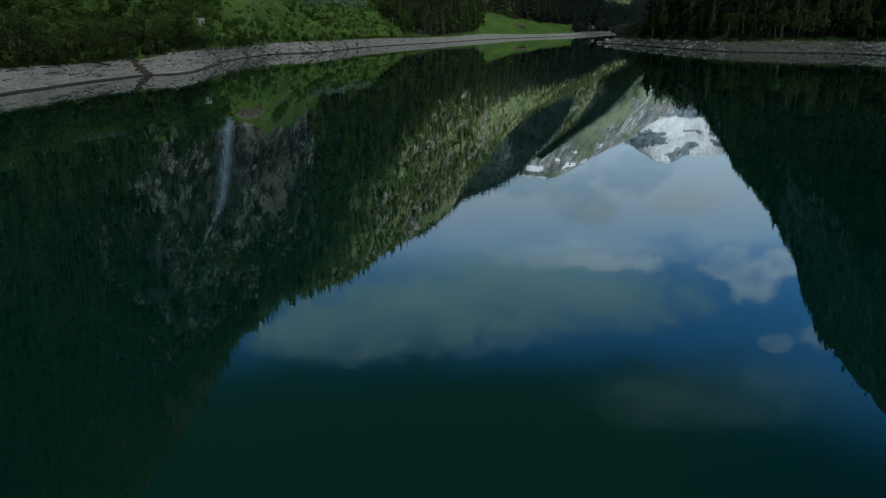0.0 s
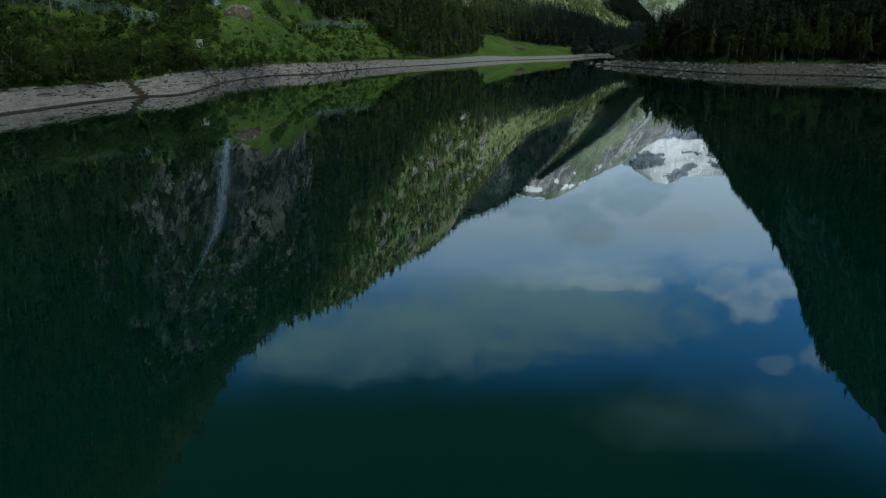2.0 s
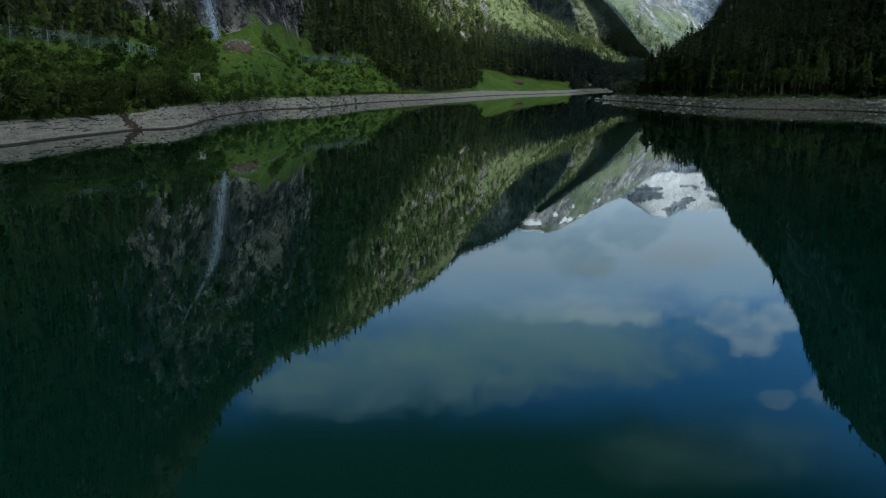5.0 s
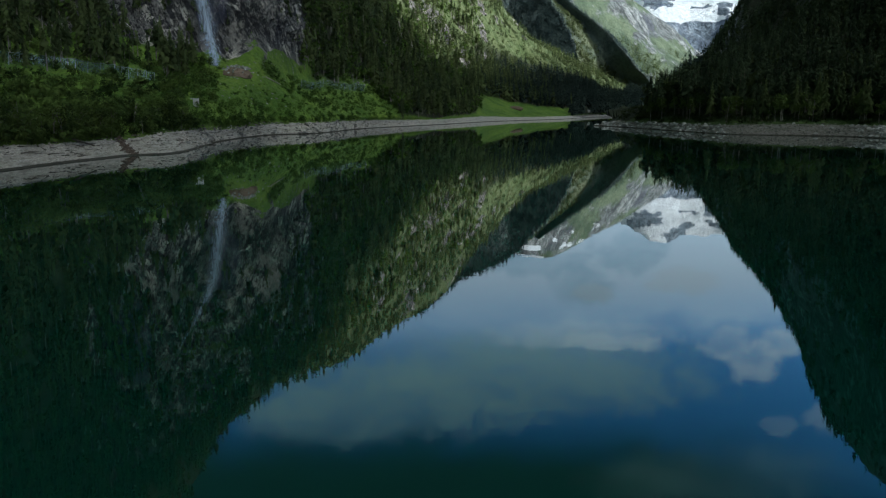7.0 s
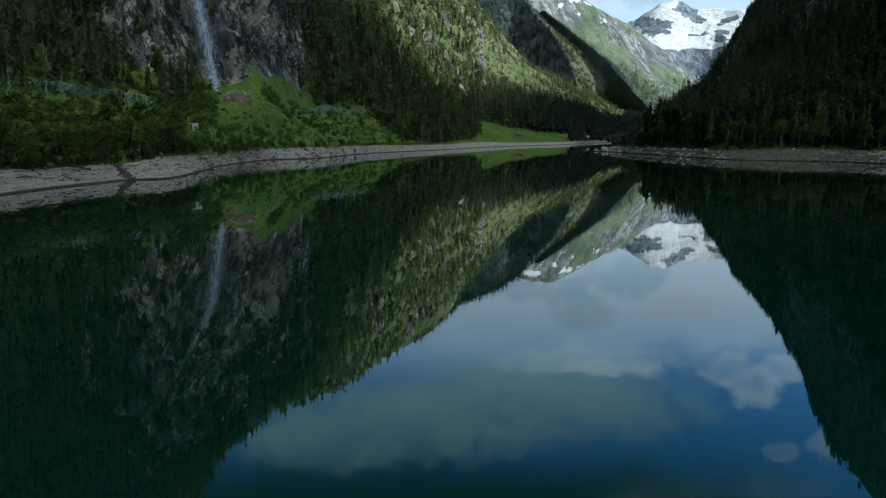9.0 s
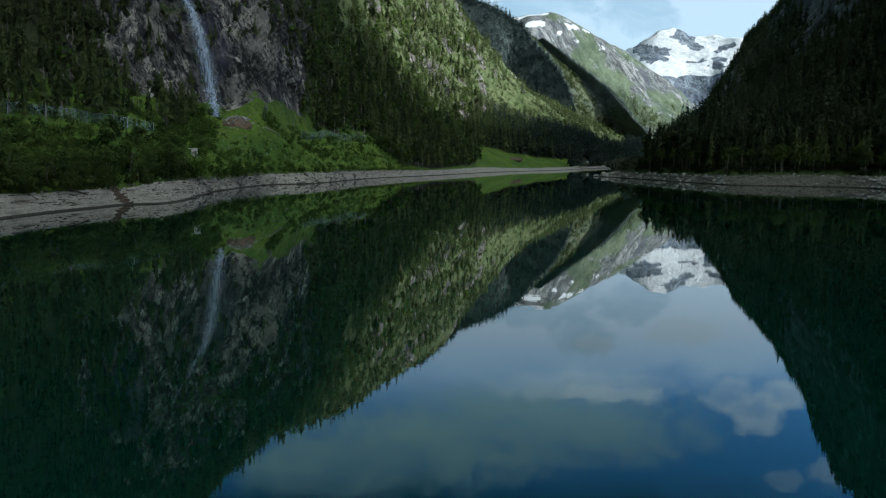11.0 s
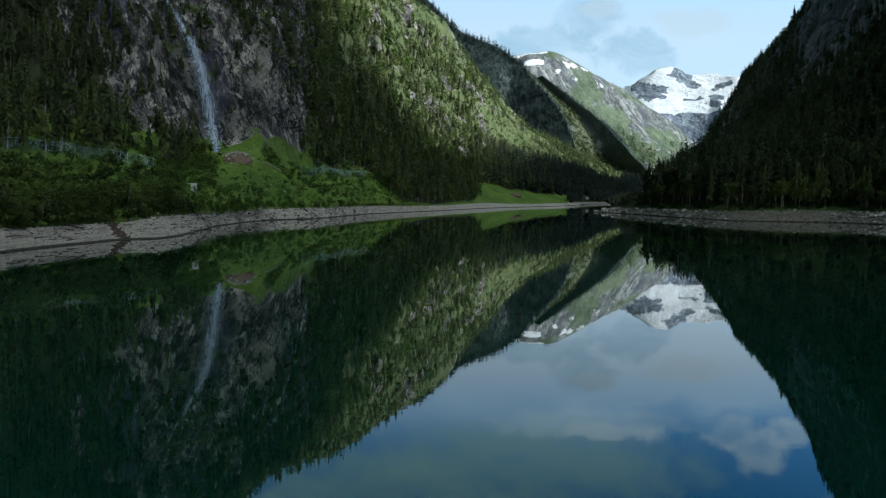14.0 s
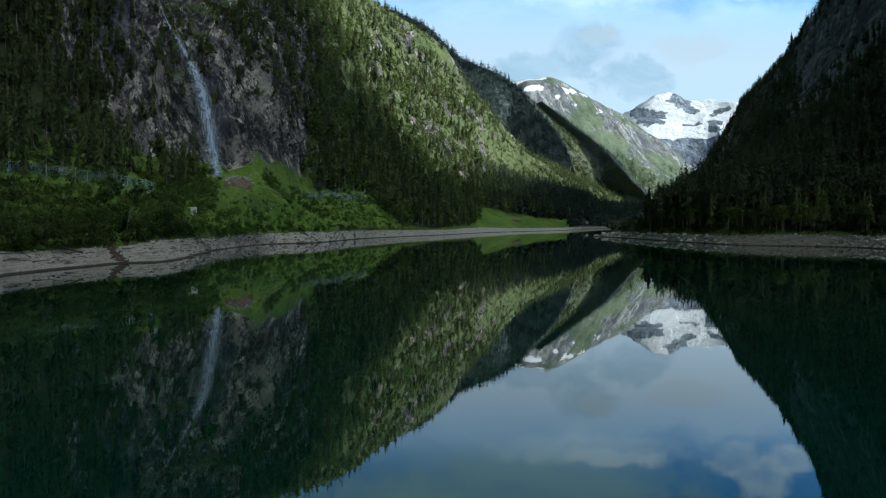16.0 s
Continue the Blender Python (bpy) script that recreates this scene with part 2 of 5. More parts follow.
def foliage(name, a, b, c):
    m, n, s = material(name)
    geo = n.add("ShaderNodeNewGeometry")
    pos = geo.outputs["Position"]
    tint = n.math("FRACT", n.math("ADD", cover_of(n, "tint"), n.add("ShaderNodeObjectInfo").outputs["Random"]))
    col = n.mix(n.ramp(n.math("ADD", n.math("MULTIPLY", tint, 1.0), n.math("MULTIPLY", n.noise(pos, 0.022, 3.0), 1.1)), 0.45, 1.5), a, b)
    col = n.mix(n.math("MULTIPLY", geo.outputs["Random Per Island"], 0.18), col, c)
    grain = n.noise(pos, 3.0, 3.0, 0.7)
    col = n.mix(n.math("MULTIPLY", n.ramp(grain, 0.45, 0.75), 0.35), col, tuple(0.4 * v for v in a))
    n.link(col, s.inputs["Base Color"])
    leaf = n.add("ShaderNodeBsdfTranslucent")
    n.link(col, leaf.inputs["Color"])
    both = n.add("ShaderNodeMixShader")
    both.inputs[0].default_value = 0.45
    n.link(s.outputs[0], both.inputs[1])
    n.link(leaf.outputs[0], both.inputs[2])
    out = [q for q in n.tree.nodes if q.bl_idname == "ShaderNodeOutputMaterial"][0]
    n.link(both.outputs[0], out.inputs["Surface"])
    s.inputs["Specular IOR Level"].default_value = 0.15
    return m


# Shade of the right-hand range is put into these two darker leaf colours.
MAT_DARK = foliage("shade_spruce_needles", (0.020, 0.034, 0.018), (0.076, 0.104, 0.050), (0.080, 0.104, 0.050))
MAT_GLOOM = foliage("shaded_green_leaves", (0.020, 0.034, 0.013), (0.078, 0.100, 0.033), (0.09, 0.11, 0.04))
# Distance haze is put into these darker, bluer needles.
MAT_HAZED_SPRUCE = foliage("hazed_spruce_needles", (0.022, 0.040, 0.032), (0.052, 0.074, 0.060), (0.060, 0.082, 0.066))
MAT_SHRUB = foliage("meadow_shrub_leaves", (0.055, 0.105, 0.020), (0.120, 0.190, 0.036), (0.14, 0.20, 0.05))
# Spur needles paled and blued to carry the distance haze.
MAT_HAZE = foliage("spur_haze_needles", (0.066, 0.096, 0.098), (0.105, 0.138, 0.138), (0.11, 0.14, 0.135))
MAT_SPRUCE = foliage("spruce_needles", (0.046, 0.070, 0.028), (0.140, 0.178, 0.066), (0.115, 0.13, 0.05))
MAT_LARCH = foliage("larch_needles", (0.064, 0.088, 0.035), (0.114, 0.140, 0.060), (0.13, 0.155, 0.075))
MAT_ALDER = foliage("alder_leaves", (0.030, 0.058, 0.014), (0.150, 0.212, 0.050), (0.15, 0.20, 0.06))


def bark(name, a, b):
    m, n, s = material(name)
    pos = where(n)
    n.link(n.mix(n.ramp(n.noise(n.scaled(pos, 2.0, 2.0, 0.5), 2.0, 4.0), 0.35, 0.65), a, b), s.inputs["Base Color"])
    return m


MAT_BARK = bark("grey_brown_bark", (0.10, 0.085, 0.065), (0.20, 0.17, 0.135))
MAT_BIRCH = bark("pale_bark", (0.13, 0.12, 0.10), (0.27, 0.25, 0.215))


def stone_mat(name, a, b, c):
    m, n, s = material(name)
    geo = n.add("ShaderNodeNewGeometry")
    pos = geo.outputs["Position"]
    vary = n.math("FRACT", n.math("ADD", geo.outputs["Random Per Island"], n.add("ShaderNodeObjectInfo").outputs["Random"]))
    col = n.mix(vary, a, b)
    grain = n.noise(pos, 1.7, 6.0, 0.7)
    col = n.mix(n.ramp(grain, 0.48, 0.75), col, c)
    zed = n.add("ShaderNodeSeparateXYZ")
    n.link(pos, zed.inputs[0])
    col = n.mix(n.ramp(n.math("ADD", zed.outputs[2], n.math("MULTIPLY", grain, 0.4)), 0.64, 0.44), col, (0.075, 0.068, 0.052))
    n.link(col, s.inputs["Base Color"])
    bump(n, s, grain, 0.7, 0.3)
    return m


MAT_STONE = stone_mat("grey_shore_stone", (0.30, 0.275, 0.235), (0.62, 0.575, 0.50), (0.15, 0.135, 0.11))
# Dark stone; on the right shore the colour also carries its shade.
MAT_SHADE_STONE = stone_mat("dark_and_shaded_stone", (0.09, 0.085, 0.075), (0.30, 0.285, 0.26), (0.055, 0.052, 0.048))
MAT_BOULDER = stone_mat("pale_boulder", (0.22, 0.215, 0.20), (0.52, 0.505, 0.48), (0.10, 0.10, 0.095))
MAT_RUST = stone_mat("rusty_stone", (0.075, 0.055, 0.042), (0.15, 0.11, 0.08), (0.04, 0.032, 0.027))
MAT_DEBRIS = stone_mat("dark_shore_debris", (0.05, 0.044, 0.035), (0.12, 0.105, 0.085), (0.03, 0.027, 0.023))
MAT_WOOD = bark("weathered_driftwood", (0.07, 0.06, 0.05), (0.17, 0.15, 0.125))
MAT_LOG = bark("bleached_log", (0.30, 0.27, 0.22), (0.48, 0.44, 0.37))
MAT_SOIL = bark("bare_brown_soil", (0.15, 0.105, 0.075), (0.24, 0.18, 0.135))
MAT_WHITE = bark("white_painted_render", (0.48, 0.47, 0.43), (0.60, 0.59, 0.54))
MAT_ROOF = bark("grey_roof_sheet", (0.22, 0.22, 0.22), (0.32, 0.32, 0.31))
MAT_DOOR = bark("weathered_door", (0.26, 0.24, 0.21), (0.34, 0.31, 0.28))
MAT_STEEL, n, s = material("galvanised_steel")
n.link(n.mix(n.noise(where(n), 1.2, 3.0), (0.24, 0.27, 0.30), (0.36, 0.39, 0.42)), s.inputs["Base Color"])
s.inputs["Metallic"].default_value, s.inputs["Roughness"].default_value = 0.4, 0.55


def open_mat(name, colour, amount):
    """Net or falling water: partly open, by a pattern of its own."""
    m = bpy.data.materials.new(name)
    m.use_nodes = True
    n = Nodes(m.node_tree)
    shader = n.add("ShaderNodeBsdfPrincipled", Roughness=0.7)
    shader.inputs["Base Color"].default_value = (*colour, 1)
    blend = n.add("ShaderNodeMixShader")
    n.link(amount(n), blend.inputs[0])
    n.link(n.add("ShaderNodeBsdfTransparent").outputs[0], blend.inputs[1])
    n.link(shader.outputs[0], blend.inputs[2])
    n.link(blend.outputs[0], n.add("ShaderNodeOutputMaterial").inputs["Surface"])
    return m


def mesh_pattern(n):
    co = n.scaled(where(n), 1.0, 1.0, 1.0)
    return n.math("ADD", 0.30, n.math("MULTIPLY", n.ramp(n.noise(co, 1.2, 4.0, 0.7), 0.40, 0.7), 0.26))


def fall_pattern(n):
    thread = n.noise(n.scaled(where(n), 1.1, 1.1, 0.13), 1.0, 6.0, 0.7, 0.5)
    edge = cover_of(n, "edge")
    return n.math("MULTIPLY", n.ramp(n.math("ADD", thread, n.math("MULTIPLY", edge, 0.34)), 0.58, 0.98), 0.56)


MAT_NET = open_mat("rockfall_wire_net", (0.26, 0.36, 0.37), mesh_pattern)
MAT_FALL = open_mat("falling_white_water", (0.54, 0.64, 0.78), fall_pattern)

# lake: still dark green water
MAT_WATER, n, s = material("lake_water")
pos = where(n)
s.inputs["Base Color"].default_value = (0.0015, 0.0258, 0.0170, 1)
s.inputs["Roughness"].default_value = 0.012
s.inputs["IOR"].default_value = 1.333
s.inputs["Specular IOR Level"].default_value = 0.6
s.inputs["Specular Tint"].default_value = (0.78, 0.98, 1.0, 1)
s.inputs["Coat Weight"].default_value, s.inputs["Coat IOR"].default_value, s.inputs["Coat Roughness"].default_value = 0.25, 1.333, 0.010
swell = n.noise(n.scaled(pos, 0.35, 0.9, 1.0), 1.0, 3.0, 0.5)
bump(n, s, swell, 0.006, 0.20)
n.link(s.inputs["Normal"].links[0].from_socket, s.inputs["Coat Normal"])

# ---------------------------------------------------------------- mesh tools


def hash3(ix, iy, iz, seed):
    h = (ix.astype(np.int64) * 374761393 + iy.astype(np.int64) * 668265263 + iz.astype(np.int64) * 2147483647 + seed * 974711) & 0xFFFFFFFF
    h = ((h ^ (h >> 13)) * 1274126177) & 0xFFFFFFFF
    return ((h ^ (h >> 16)) & 0xFFFFFF) / float(0xFFFFFF)


def value_noise(p, seed=0):
    f = np.floor(p)
    t = p - f
    t = t * t * (3 - 2 * t)
    i = f.astype(np.int64)
    total = 0.0
    for dx in (0, 1):
        wx = t[:, 0] if dx else 1 - t[:, 0]
        for dy in (0, 1):
            wy = t[:, 1] if dy else 1 - t[:, 1]
            for dz in (0, 1):
                wz = t[:, 2] if dz else 1 - t[:, 2]
                total = total + wx * wy * wz * hash3(i[:, 0] + dx, i[:, 1] + dy, i[:, 2] + dz, seed)
    return total * 2 - 1


def fbm(p, size, octaves=4, seed=0, ridged=False):
    q, amp, total = p / size, 1.0, 0.0
    for k in range(octaves):
        v = value_noise(q, seed + 17 * k)
        total = total + amp * ((1 - 2 * np.abs(v)) if ridged else v)
        q, amp = q * 2.03 + 11.7, amp * 0.5
    return total / 1.9


def mesh_of(name, verts, faces, mats, slots=None, smooth=True):
    """A mesh from numpy arrays: verts (n, 3), faces (m, 3 or 4)."""
    me = bpy.data.meshes.new(name)
    k = faces.shape[1]
    me.vertices.add(len(verts))
    me.vertices.foreach_set("co", np.ascontiguousarray(verts, dtype=np.float32).ravel())
    me.loops.add(faces.size)
    me.loops.foreach_set("vertex_index", np.ascontiguousarray(faces, dtype=np.int32).ravel())
    me.polygons.add(len(faces))
    me.polygons.foreach_set("loop_start", np.arange(0, faces.size, k, dtype=np.int32))
    if slots is not None:
        me.polygons.foreach_set("material_index", np.ascontiguousarray(slots, dtype=np.int32))
    me.polygons.foreach_set("use_smooth", np.full(len(faces), smooth, dtype=bool))
    for m in mats:
        me.materials.append(m)
    me.update(calc_edges=True)
    return me


def round_normals(me, local, kind, lobed=None):
    """Shades foliage by the round of its crown: local are the points in a tree of height 1, lobed the ways out of its lobes."""
    n = local * [1, 1, 0]
    r = np.linalg.norm(n, axis=1, keepdims=True)
    if kind == "cone":
        n = n / np.maximum(r, 0.02) * 0.8 + [0, 0, 0.55]
    else:
        n = n / 0.2 + np.stack([np.zeros(len(n)), np.zeros(len(n)), (local[:, 2] - 0.45) * 2.2 + 0.35], 1)
        if lobed is not None:
            n = 0.35 * n + 1.1 * lobed
    n = n / np.maximum(np.linalg.norm(n, axis=1, keepdims=True), 1e-6)
    me.polygons.foreach_set("use_smooth", np.ones(len(me.polygons), dtype=bool))
    me.normals_split_custom_set_from_vertices(n.astype(np.float32))


def outward(verts, faces, kind):
    """Turns the faces of a crown outwards."""
    p = verts[faces]
    n = np.cross(p[:, 1] - p[:, 0], p[:, 2] - p[:, 0])
    c = p.mean(axis=1)
    way = c * [1, 1, 0]
    way = way / np.maximum(np.linalg.norm(way, axis=1, keepdims=True), 0.02) + [0, 0, 0.6] if kind == "cone" else c - [0, 0, 0.4]
    back = (n * way).sum(axis=1) < 0
    out = faces.copy()
    out[back] = out[back][:, ::-1]
    return out


def spline(ctrl, counts):
    """Smooth curve values through ctrl (k, ...) with counts[i] steps in span i; also the parameter of each value."""
    k = len(ctrl)
    d = np.zeros_like(ctrl)
    a, b = ctrl[1:-1] - ctrl[:-2], ctrl[2:] - ctrl[1:-1]
    d[1:-1] = 0.42 * (a + b)
    d[0], d[-1] = ctrl[1] - ctrl[0], ctrl[-1] - ctrl[-2]
    out, par = [], []
    for i in range(k - 1):
        t = np.arange(counts[i] + (1 if i == k - 2 else 0)) / counts[i]
        t = t.reshape(-1, *([1] * (ctrl.ndim - 1)))
        h00, h10 = 2 * t**3 - 3 * t**2 + 1, t**3 - 2 * t**2 + t
        out.append(h00 * ctrl[i] + h10 * d[i] + (1 - h00) * ctrl[i + 1] + (t**3 - t**2) * d[i + 1])
        par.append(i + t.ravel())
    return np.concatenate(out), np.concatenate(par)


class Sheet:
    """A mountain side lofted through contour lines, roughened, with cover values for its ground."""

    def __init__(self, name, lines, cell, shape, covers, mat, label, category, facet=None):
        c = np.array(lines, dtype=float)
        across = np.linalg.norm(np.diff(c, axis=1), axis=2)
        upward = np.linalg.norm(np.diff(c, axis=0), axis=2)
        far = np.maximum(np.linalg.norm(c[:, :, :2], axis=2), 1.0)
        size = cell * np.clip(far / 260.0, 0.8, 30.0) * (1 + 3 * (c[:, :, 1] < 60))
        cols = [max(2, int(math.ceil((across[:, i] / (0.5 * (size[:, i] + size[:, i + 1]))).mean()))) for i in range(c.shape[1] - 1)]
        rows = [max(2, int(math.ceil(np.median(upward[i] / size[i])))) for i in range(c.shape[0] - 1)]
        grid, self.v = spline(c, rows)
        grid, self.u = spline(np.swapaxes(grid, 0, 1), cols)
        nu, nv = len(self.u), len(self.v)
        du, dv = np.gradient(grid, axis=0), np.gradient(grid, axis=1)
        nor = np.cross(du, dv)
        nor /= np.maximum(np.linalg.norm(nor, axis=2, keepdims=True), 1e-6)
        if np.median(nor[..., 2]) < 0:
            nor, flip = -nor, True
        else:
            flip = False
        U, V = np.meshgrid(self.u, self.v, indexing="ij")
        grid = grid + nor * shape(grid.reshape(-1, 3), U.ravel(), V.ravel()).reshape(nu, nv, 1)
        self.grid, self.U, self.V = grid, U, V
        i, j = np.meshgrid(np.arange(nu - 1), np.arange(nv - 1), indexing="ij")
        a = (i * nv + j).ravel()
        quads = np.stack([a, a + nv, a + nv + 1, a + 1], 1)
        if flip:
            quads = quads[:, ::-1]
        verts = grid.reshape(-1, 3)
        me = mesh_of(name, verts, quads, [mat])
        if facet is not None:
            me.polygons.foreach_set("use_smooth", ~facet(U.ravel()[quads].mean(axis=1), V.ravel()[quads].mean(axis=1)))
        n2 = np.cross(np.gradient(grid, axis=0), np.gradient(grid, axis=1))
        n2 /= np.maximum(np.linalg.norm(n2, axis=2, keepdims=True), 1e-6)
        self.steep = 1 - np.abs(n2[..., 2])
        for key, fn in covers.items():
            at = me.attributes.new(key, "FLOAT", "POINT")
            at.data.foreach_set("value", np.ascontiguousarray(fn(verts, U.ravel(), V.ravel(), self.steep.ravel()), dtype=np.float32))
        self.ob = tagged(new(name, me), label, category, kind="structure")
        self.quads = quads
        p = verts[quads]
        self.area = 0.5 * np.linalg.norm(np.cross(p[:, 2] - p[:, 0], p[:, 3] - p[:, 1]), axis=1)

    def height(self, x, y):
        """The ground's height at a place, from the nearest points of the sheet."""
        P = self.grid.reshape(-1, 3)
        d = (P[:, 0] - x) ** 2 + (P[:, 1] - y) ** 2
        k = np.argpartition(d, 6)[:6]
        w = 1 / (d[k] + 0.05)
        return float((P[k, 2] * w).sum() / w.sum())

    def near(self, x, y, z=None):
        """The point of the sheet nearest to a place (in plan, if no height is given) and its outward way."""
        P = self.grid.reshape(-1, 3)
        d = (P[:, 0] - x) ** 2 + (P[:, 1] - y) ** 2 + (0 if z is None else (P[:, 2] - z) ** 2)
        return Vector(P[int(np.argmin(d))])

    def scatter(self, count, chance, seed):
        """Points on the sheet where chance(P, u, v, steep) allows them, evenly by area."""
        rng = np.random.default_rng(seed)
        P = self.grid.reshape(-1, 3)
        mid = P[self.quads].mean(axis=1)
        u, v = self.U.ravel()[self.quads].mean(axis=1), self.V.ravel()[self.quads].mean(axis=1)
        st = self.steep.ravel()[self.quads].mean(axis=1)
        w = self.area * np.clip(chance(mid, u, v, st), 0, None)
        if w.sum() <= 0:
            return np.zeros((0, 3))
        pick = rng.choice(len(w), size=count, p=w / w.sum())
        a, b = rng.random((2, count, 1))
        q = P[self.quads[pick]]
        return (q[:, 0] * (1 - a) + q[:, 1] * a) * (1 - b) + (q[:, 3] * (1 - a) + q[:, 2] * a) * b


def smooth01(x, lo, hi):
    t = np.clip((x - lo) / (hi - lo), 0, 1)
    return t * t * (3 - 2 * t)


def inside(x, lo, hi, soft):
    return smooth01(x, lo - soft, lo + soft) * (1 - smooth01(x, hi - soft, hi + soft))

# ---------------------------------------------------------------- mountains: control lines (x, y, z)
LEFT_LAKE_BED = [(-74, -302, -4), (-72, 18, -4), (-68.2, 132.4, -4), (-64.6, 170.3, -4), (-56, 184, -4), (-66.8, 260, -4), (-65, 323, -4), (-48, 350, -4), (-32, 453, -4), (9, 563, -4), (54, 704.7, -4), (96, 790, -4), (163.6, 922, -4), (246, 1180, -4), (342, 1398, -4)]
LEFT_WATERLINE = [(-86, -300, 0), (-84, 20, 0), (-80.2, 134.4, 0), (-76.6, 172.3, 0), (-68, 186, 0), (-78.8, 262, 0), (-77, 325, 0), (-60, 352, 0), (-44, 455, 0), (-3, 565, 0), (42, 706.7, 0), (84, 792, 0), (151.6, 924, 0), (234, 1182, 0), (330, 1400, 0)]
LEFT_TOP_OF_THE_GRAVEL = [(-97, -300, 5), (-96, 20, 5.5), (-85.3, 143, 3.9), (-79.9, 180, 3.9), (-77.3, 210, 4.9), (-80.7, 266, 4), (-78, 332, 4.6), (-63, 362, 4.7), (-45.3, 462, 4.7), (-1.8, 580, 3.9), (36.5, 730, 4.7), (81.1, 815, 3.5), (155, 945, 3.4), (245.4, 1215, 4.4), (345, 1420, 3)]
LEFT_BENCH = [(-106, -300, 12), (-106, 20, 13), (-89.4, 150, 6.1), (-83.5, 188, 6.7), (-80.2, 218, 7.8), (-82.5, 272, 9.4), (-80.6, 338, 9.1), (-64.4, 370, 8.5), (-44.3, 470, 8.2), (-1.8, 590, 6.9), (38.5, 770, 12), (84.5, 850, 8.4), (159.1, 970, 5.4), (259.9, 1240, 6.1), (360, 1440, 5)]
LEFT_FOOT_OF_THE_WALL = [(-150, -300, 35), (-148, 20, 38), (-135.6, 228, 20.6), (-108.6, 245, 20.5), (-98.2, 262, 19.3), (-93.9, 310, 19.4), (-87, 365, 23.1), (-71.5, 420, 18.8), (-49.2, 530, 21.2), (-4.5, 650, 19), (42.9, 860, 30.5), (98, 950, 21.2), (180.1, 1050, 14.6), (287.2, 1300, 11.9), (400, 1500, 12)]
LEFT_CLIFF_FOOT = [(-190, -300, 90), (-185, 22, 80), (-169.1, 285, 42.6), (-146, 330, 41.6), (-129.7, 350, 37), (-113.2, 374, 36.1), (-94.8, 405, 49.9), (-85, 500, 39.4), (-56.1, 620, 48.9), (-14.4, 780, 53.2), (48.8, 980, 65.9), (111.1, 1080, 62), (198.7, 1160, 48.5), (314.4, 1400, 30.1), (420, 1560, 30)]
LEFT_CLIFF_TOP = [(-260, -300, 180), (-250, 30, 180), (-206.8, 350, 97.2), (-165.3, 375, 92.4), (-150.2, 395, 102.7), (-131.7, 402, 101.4), (-104.5, 455, 120.4), (-97.2, 600, 133.2), (-68.7, 760, 143.5), (-28.5, 950, 169.9), (54.4, 1100, 145.8), (121.1, 1180, 111.4), (213.9, 1250, 75.1), (348, 1500, 50.9), (440, 1640, 45)]
LEFT_RIDGE = [(-520, -300, 600), (-500, 40, 600), (-324, 540, 438), (-246.4, 560, 342.8), (-217.5, 580, 301), (-187.3, 610, 260.2), (-162.1, 690, 246.9), (-125.9, 860, 286.4), (-75, 1050, 301.1), (1, 1130, 266.2), (60.8, 1230, 208), (135.2, 1320, 144.2), (242.7, 1420, 98.3), (381.8, 1620, 62.6), (480, 1760, 50)]
LEFT = [LEFT_LAKE_BED, LEFT_WATERLINE, LEFT_TOP_OF_THE_GRAVEL, LEFT_BENCH, LEFT_FOOT_OF_THE_WALL, LEFT_CLIFF_FOOT, LEFT_CLIFF_TOP, LEFT_RIDGE]

RIGHT_LAKE_BED = [(102, 528, -4), (106, 468, -4), (112, 388, -4), (120, 330, -4), (140, 314, -4), (158, 300, -4), (162, 282, -4), (176, 230, -4), (186, 160, -4), (190, 60, -4), (194, -60, -4), (196, -300, -4)]
RIGHT_WATERLINE = [(109, 526, 0), (116.4, 470, 0), (123.3, 390, 0), (130.6, 333, 0), (149.4, 319, 0), (166.6, 306, 0), (171.1, 287, 0), (184, 232, 0), (194, 160, 0), (198, 60, 0), (202, -60, 0), (204, -300, 0)]
RIGHT_TOP_OF_THE_GRAVEL = [(113, 530, 1.5), (119.6, 480, 3.1), (125.8, 398, 3.4), (134.5, 343, 3.9), (154.5, 330, 4.4), (173, 318, 4.4), (177.6, 298, 4.2), (196, 238, 5.5), (206, 160, 5.5), (210, 60, 5.5), (214, -60, 5.5), (216, -300, 5.5)]
RIGHT_FOREST_EDGE = [(118, 540, 2.5), (121.1, 486, 4.5), (127.7, 404, 4.6), (137.2, 350, 5.1), (157.7, 337, 5.8), (176.3, 324, 5.8), (181.1, 304, 5.7), (203, 240, 7), (213, 160, 7), (217, 60, 7), (221, -60, 7), (223, -300, 7)]
RIGHT_LOWER_SLOPE = [(125, 560, 2.5), (132, 510, 12.3), (135.8, 430, 13), (148.8, 380, 12.7), (171.6, 370, 15.5), (194.2, 360, 16.8), (201.5, 340, 16.5), (230, 245, 25), (240, 160, 28), (245, 60, 30), (250, -60, 30), (252, -300, 30)]
RIGHT_MIDDLE_SLOPE = [(135, 590, 2.5), (153.3, 560, 4.8), (149.6, 480, 16.1), (174.6, 460, 22.5), (205.8, 460, 33), (230.1, 440, 38.3), (240.7, 410, 38.8), (275, 260, 75), (290, 170, 80), (295, 70, 85), (300, -55, 85), (302, -300, 85)]
RIGHT_UPPER_SLOPE = [(145, 620, 2.5), (174.4, 620, 11.2), (174.4, 560, 24.4), (213.3, 580, 40.8), (256.7, 600, 67.4), (279.8, 560, 86.1), (298.1, 520, 103.6), (330, 300, 165), (345, 200, 180), (355, 90, 190), (360, -40, 190), (362, -300, 190)]
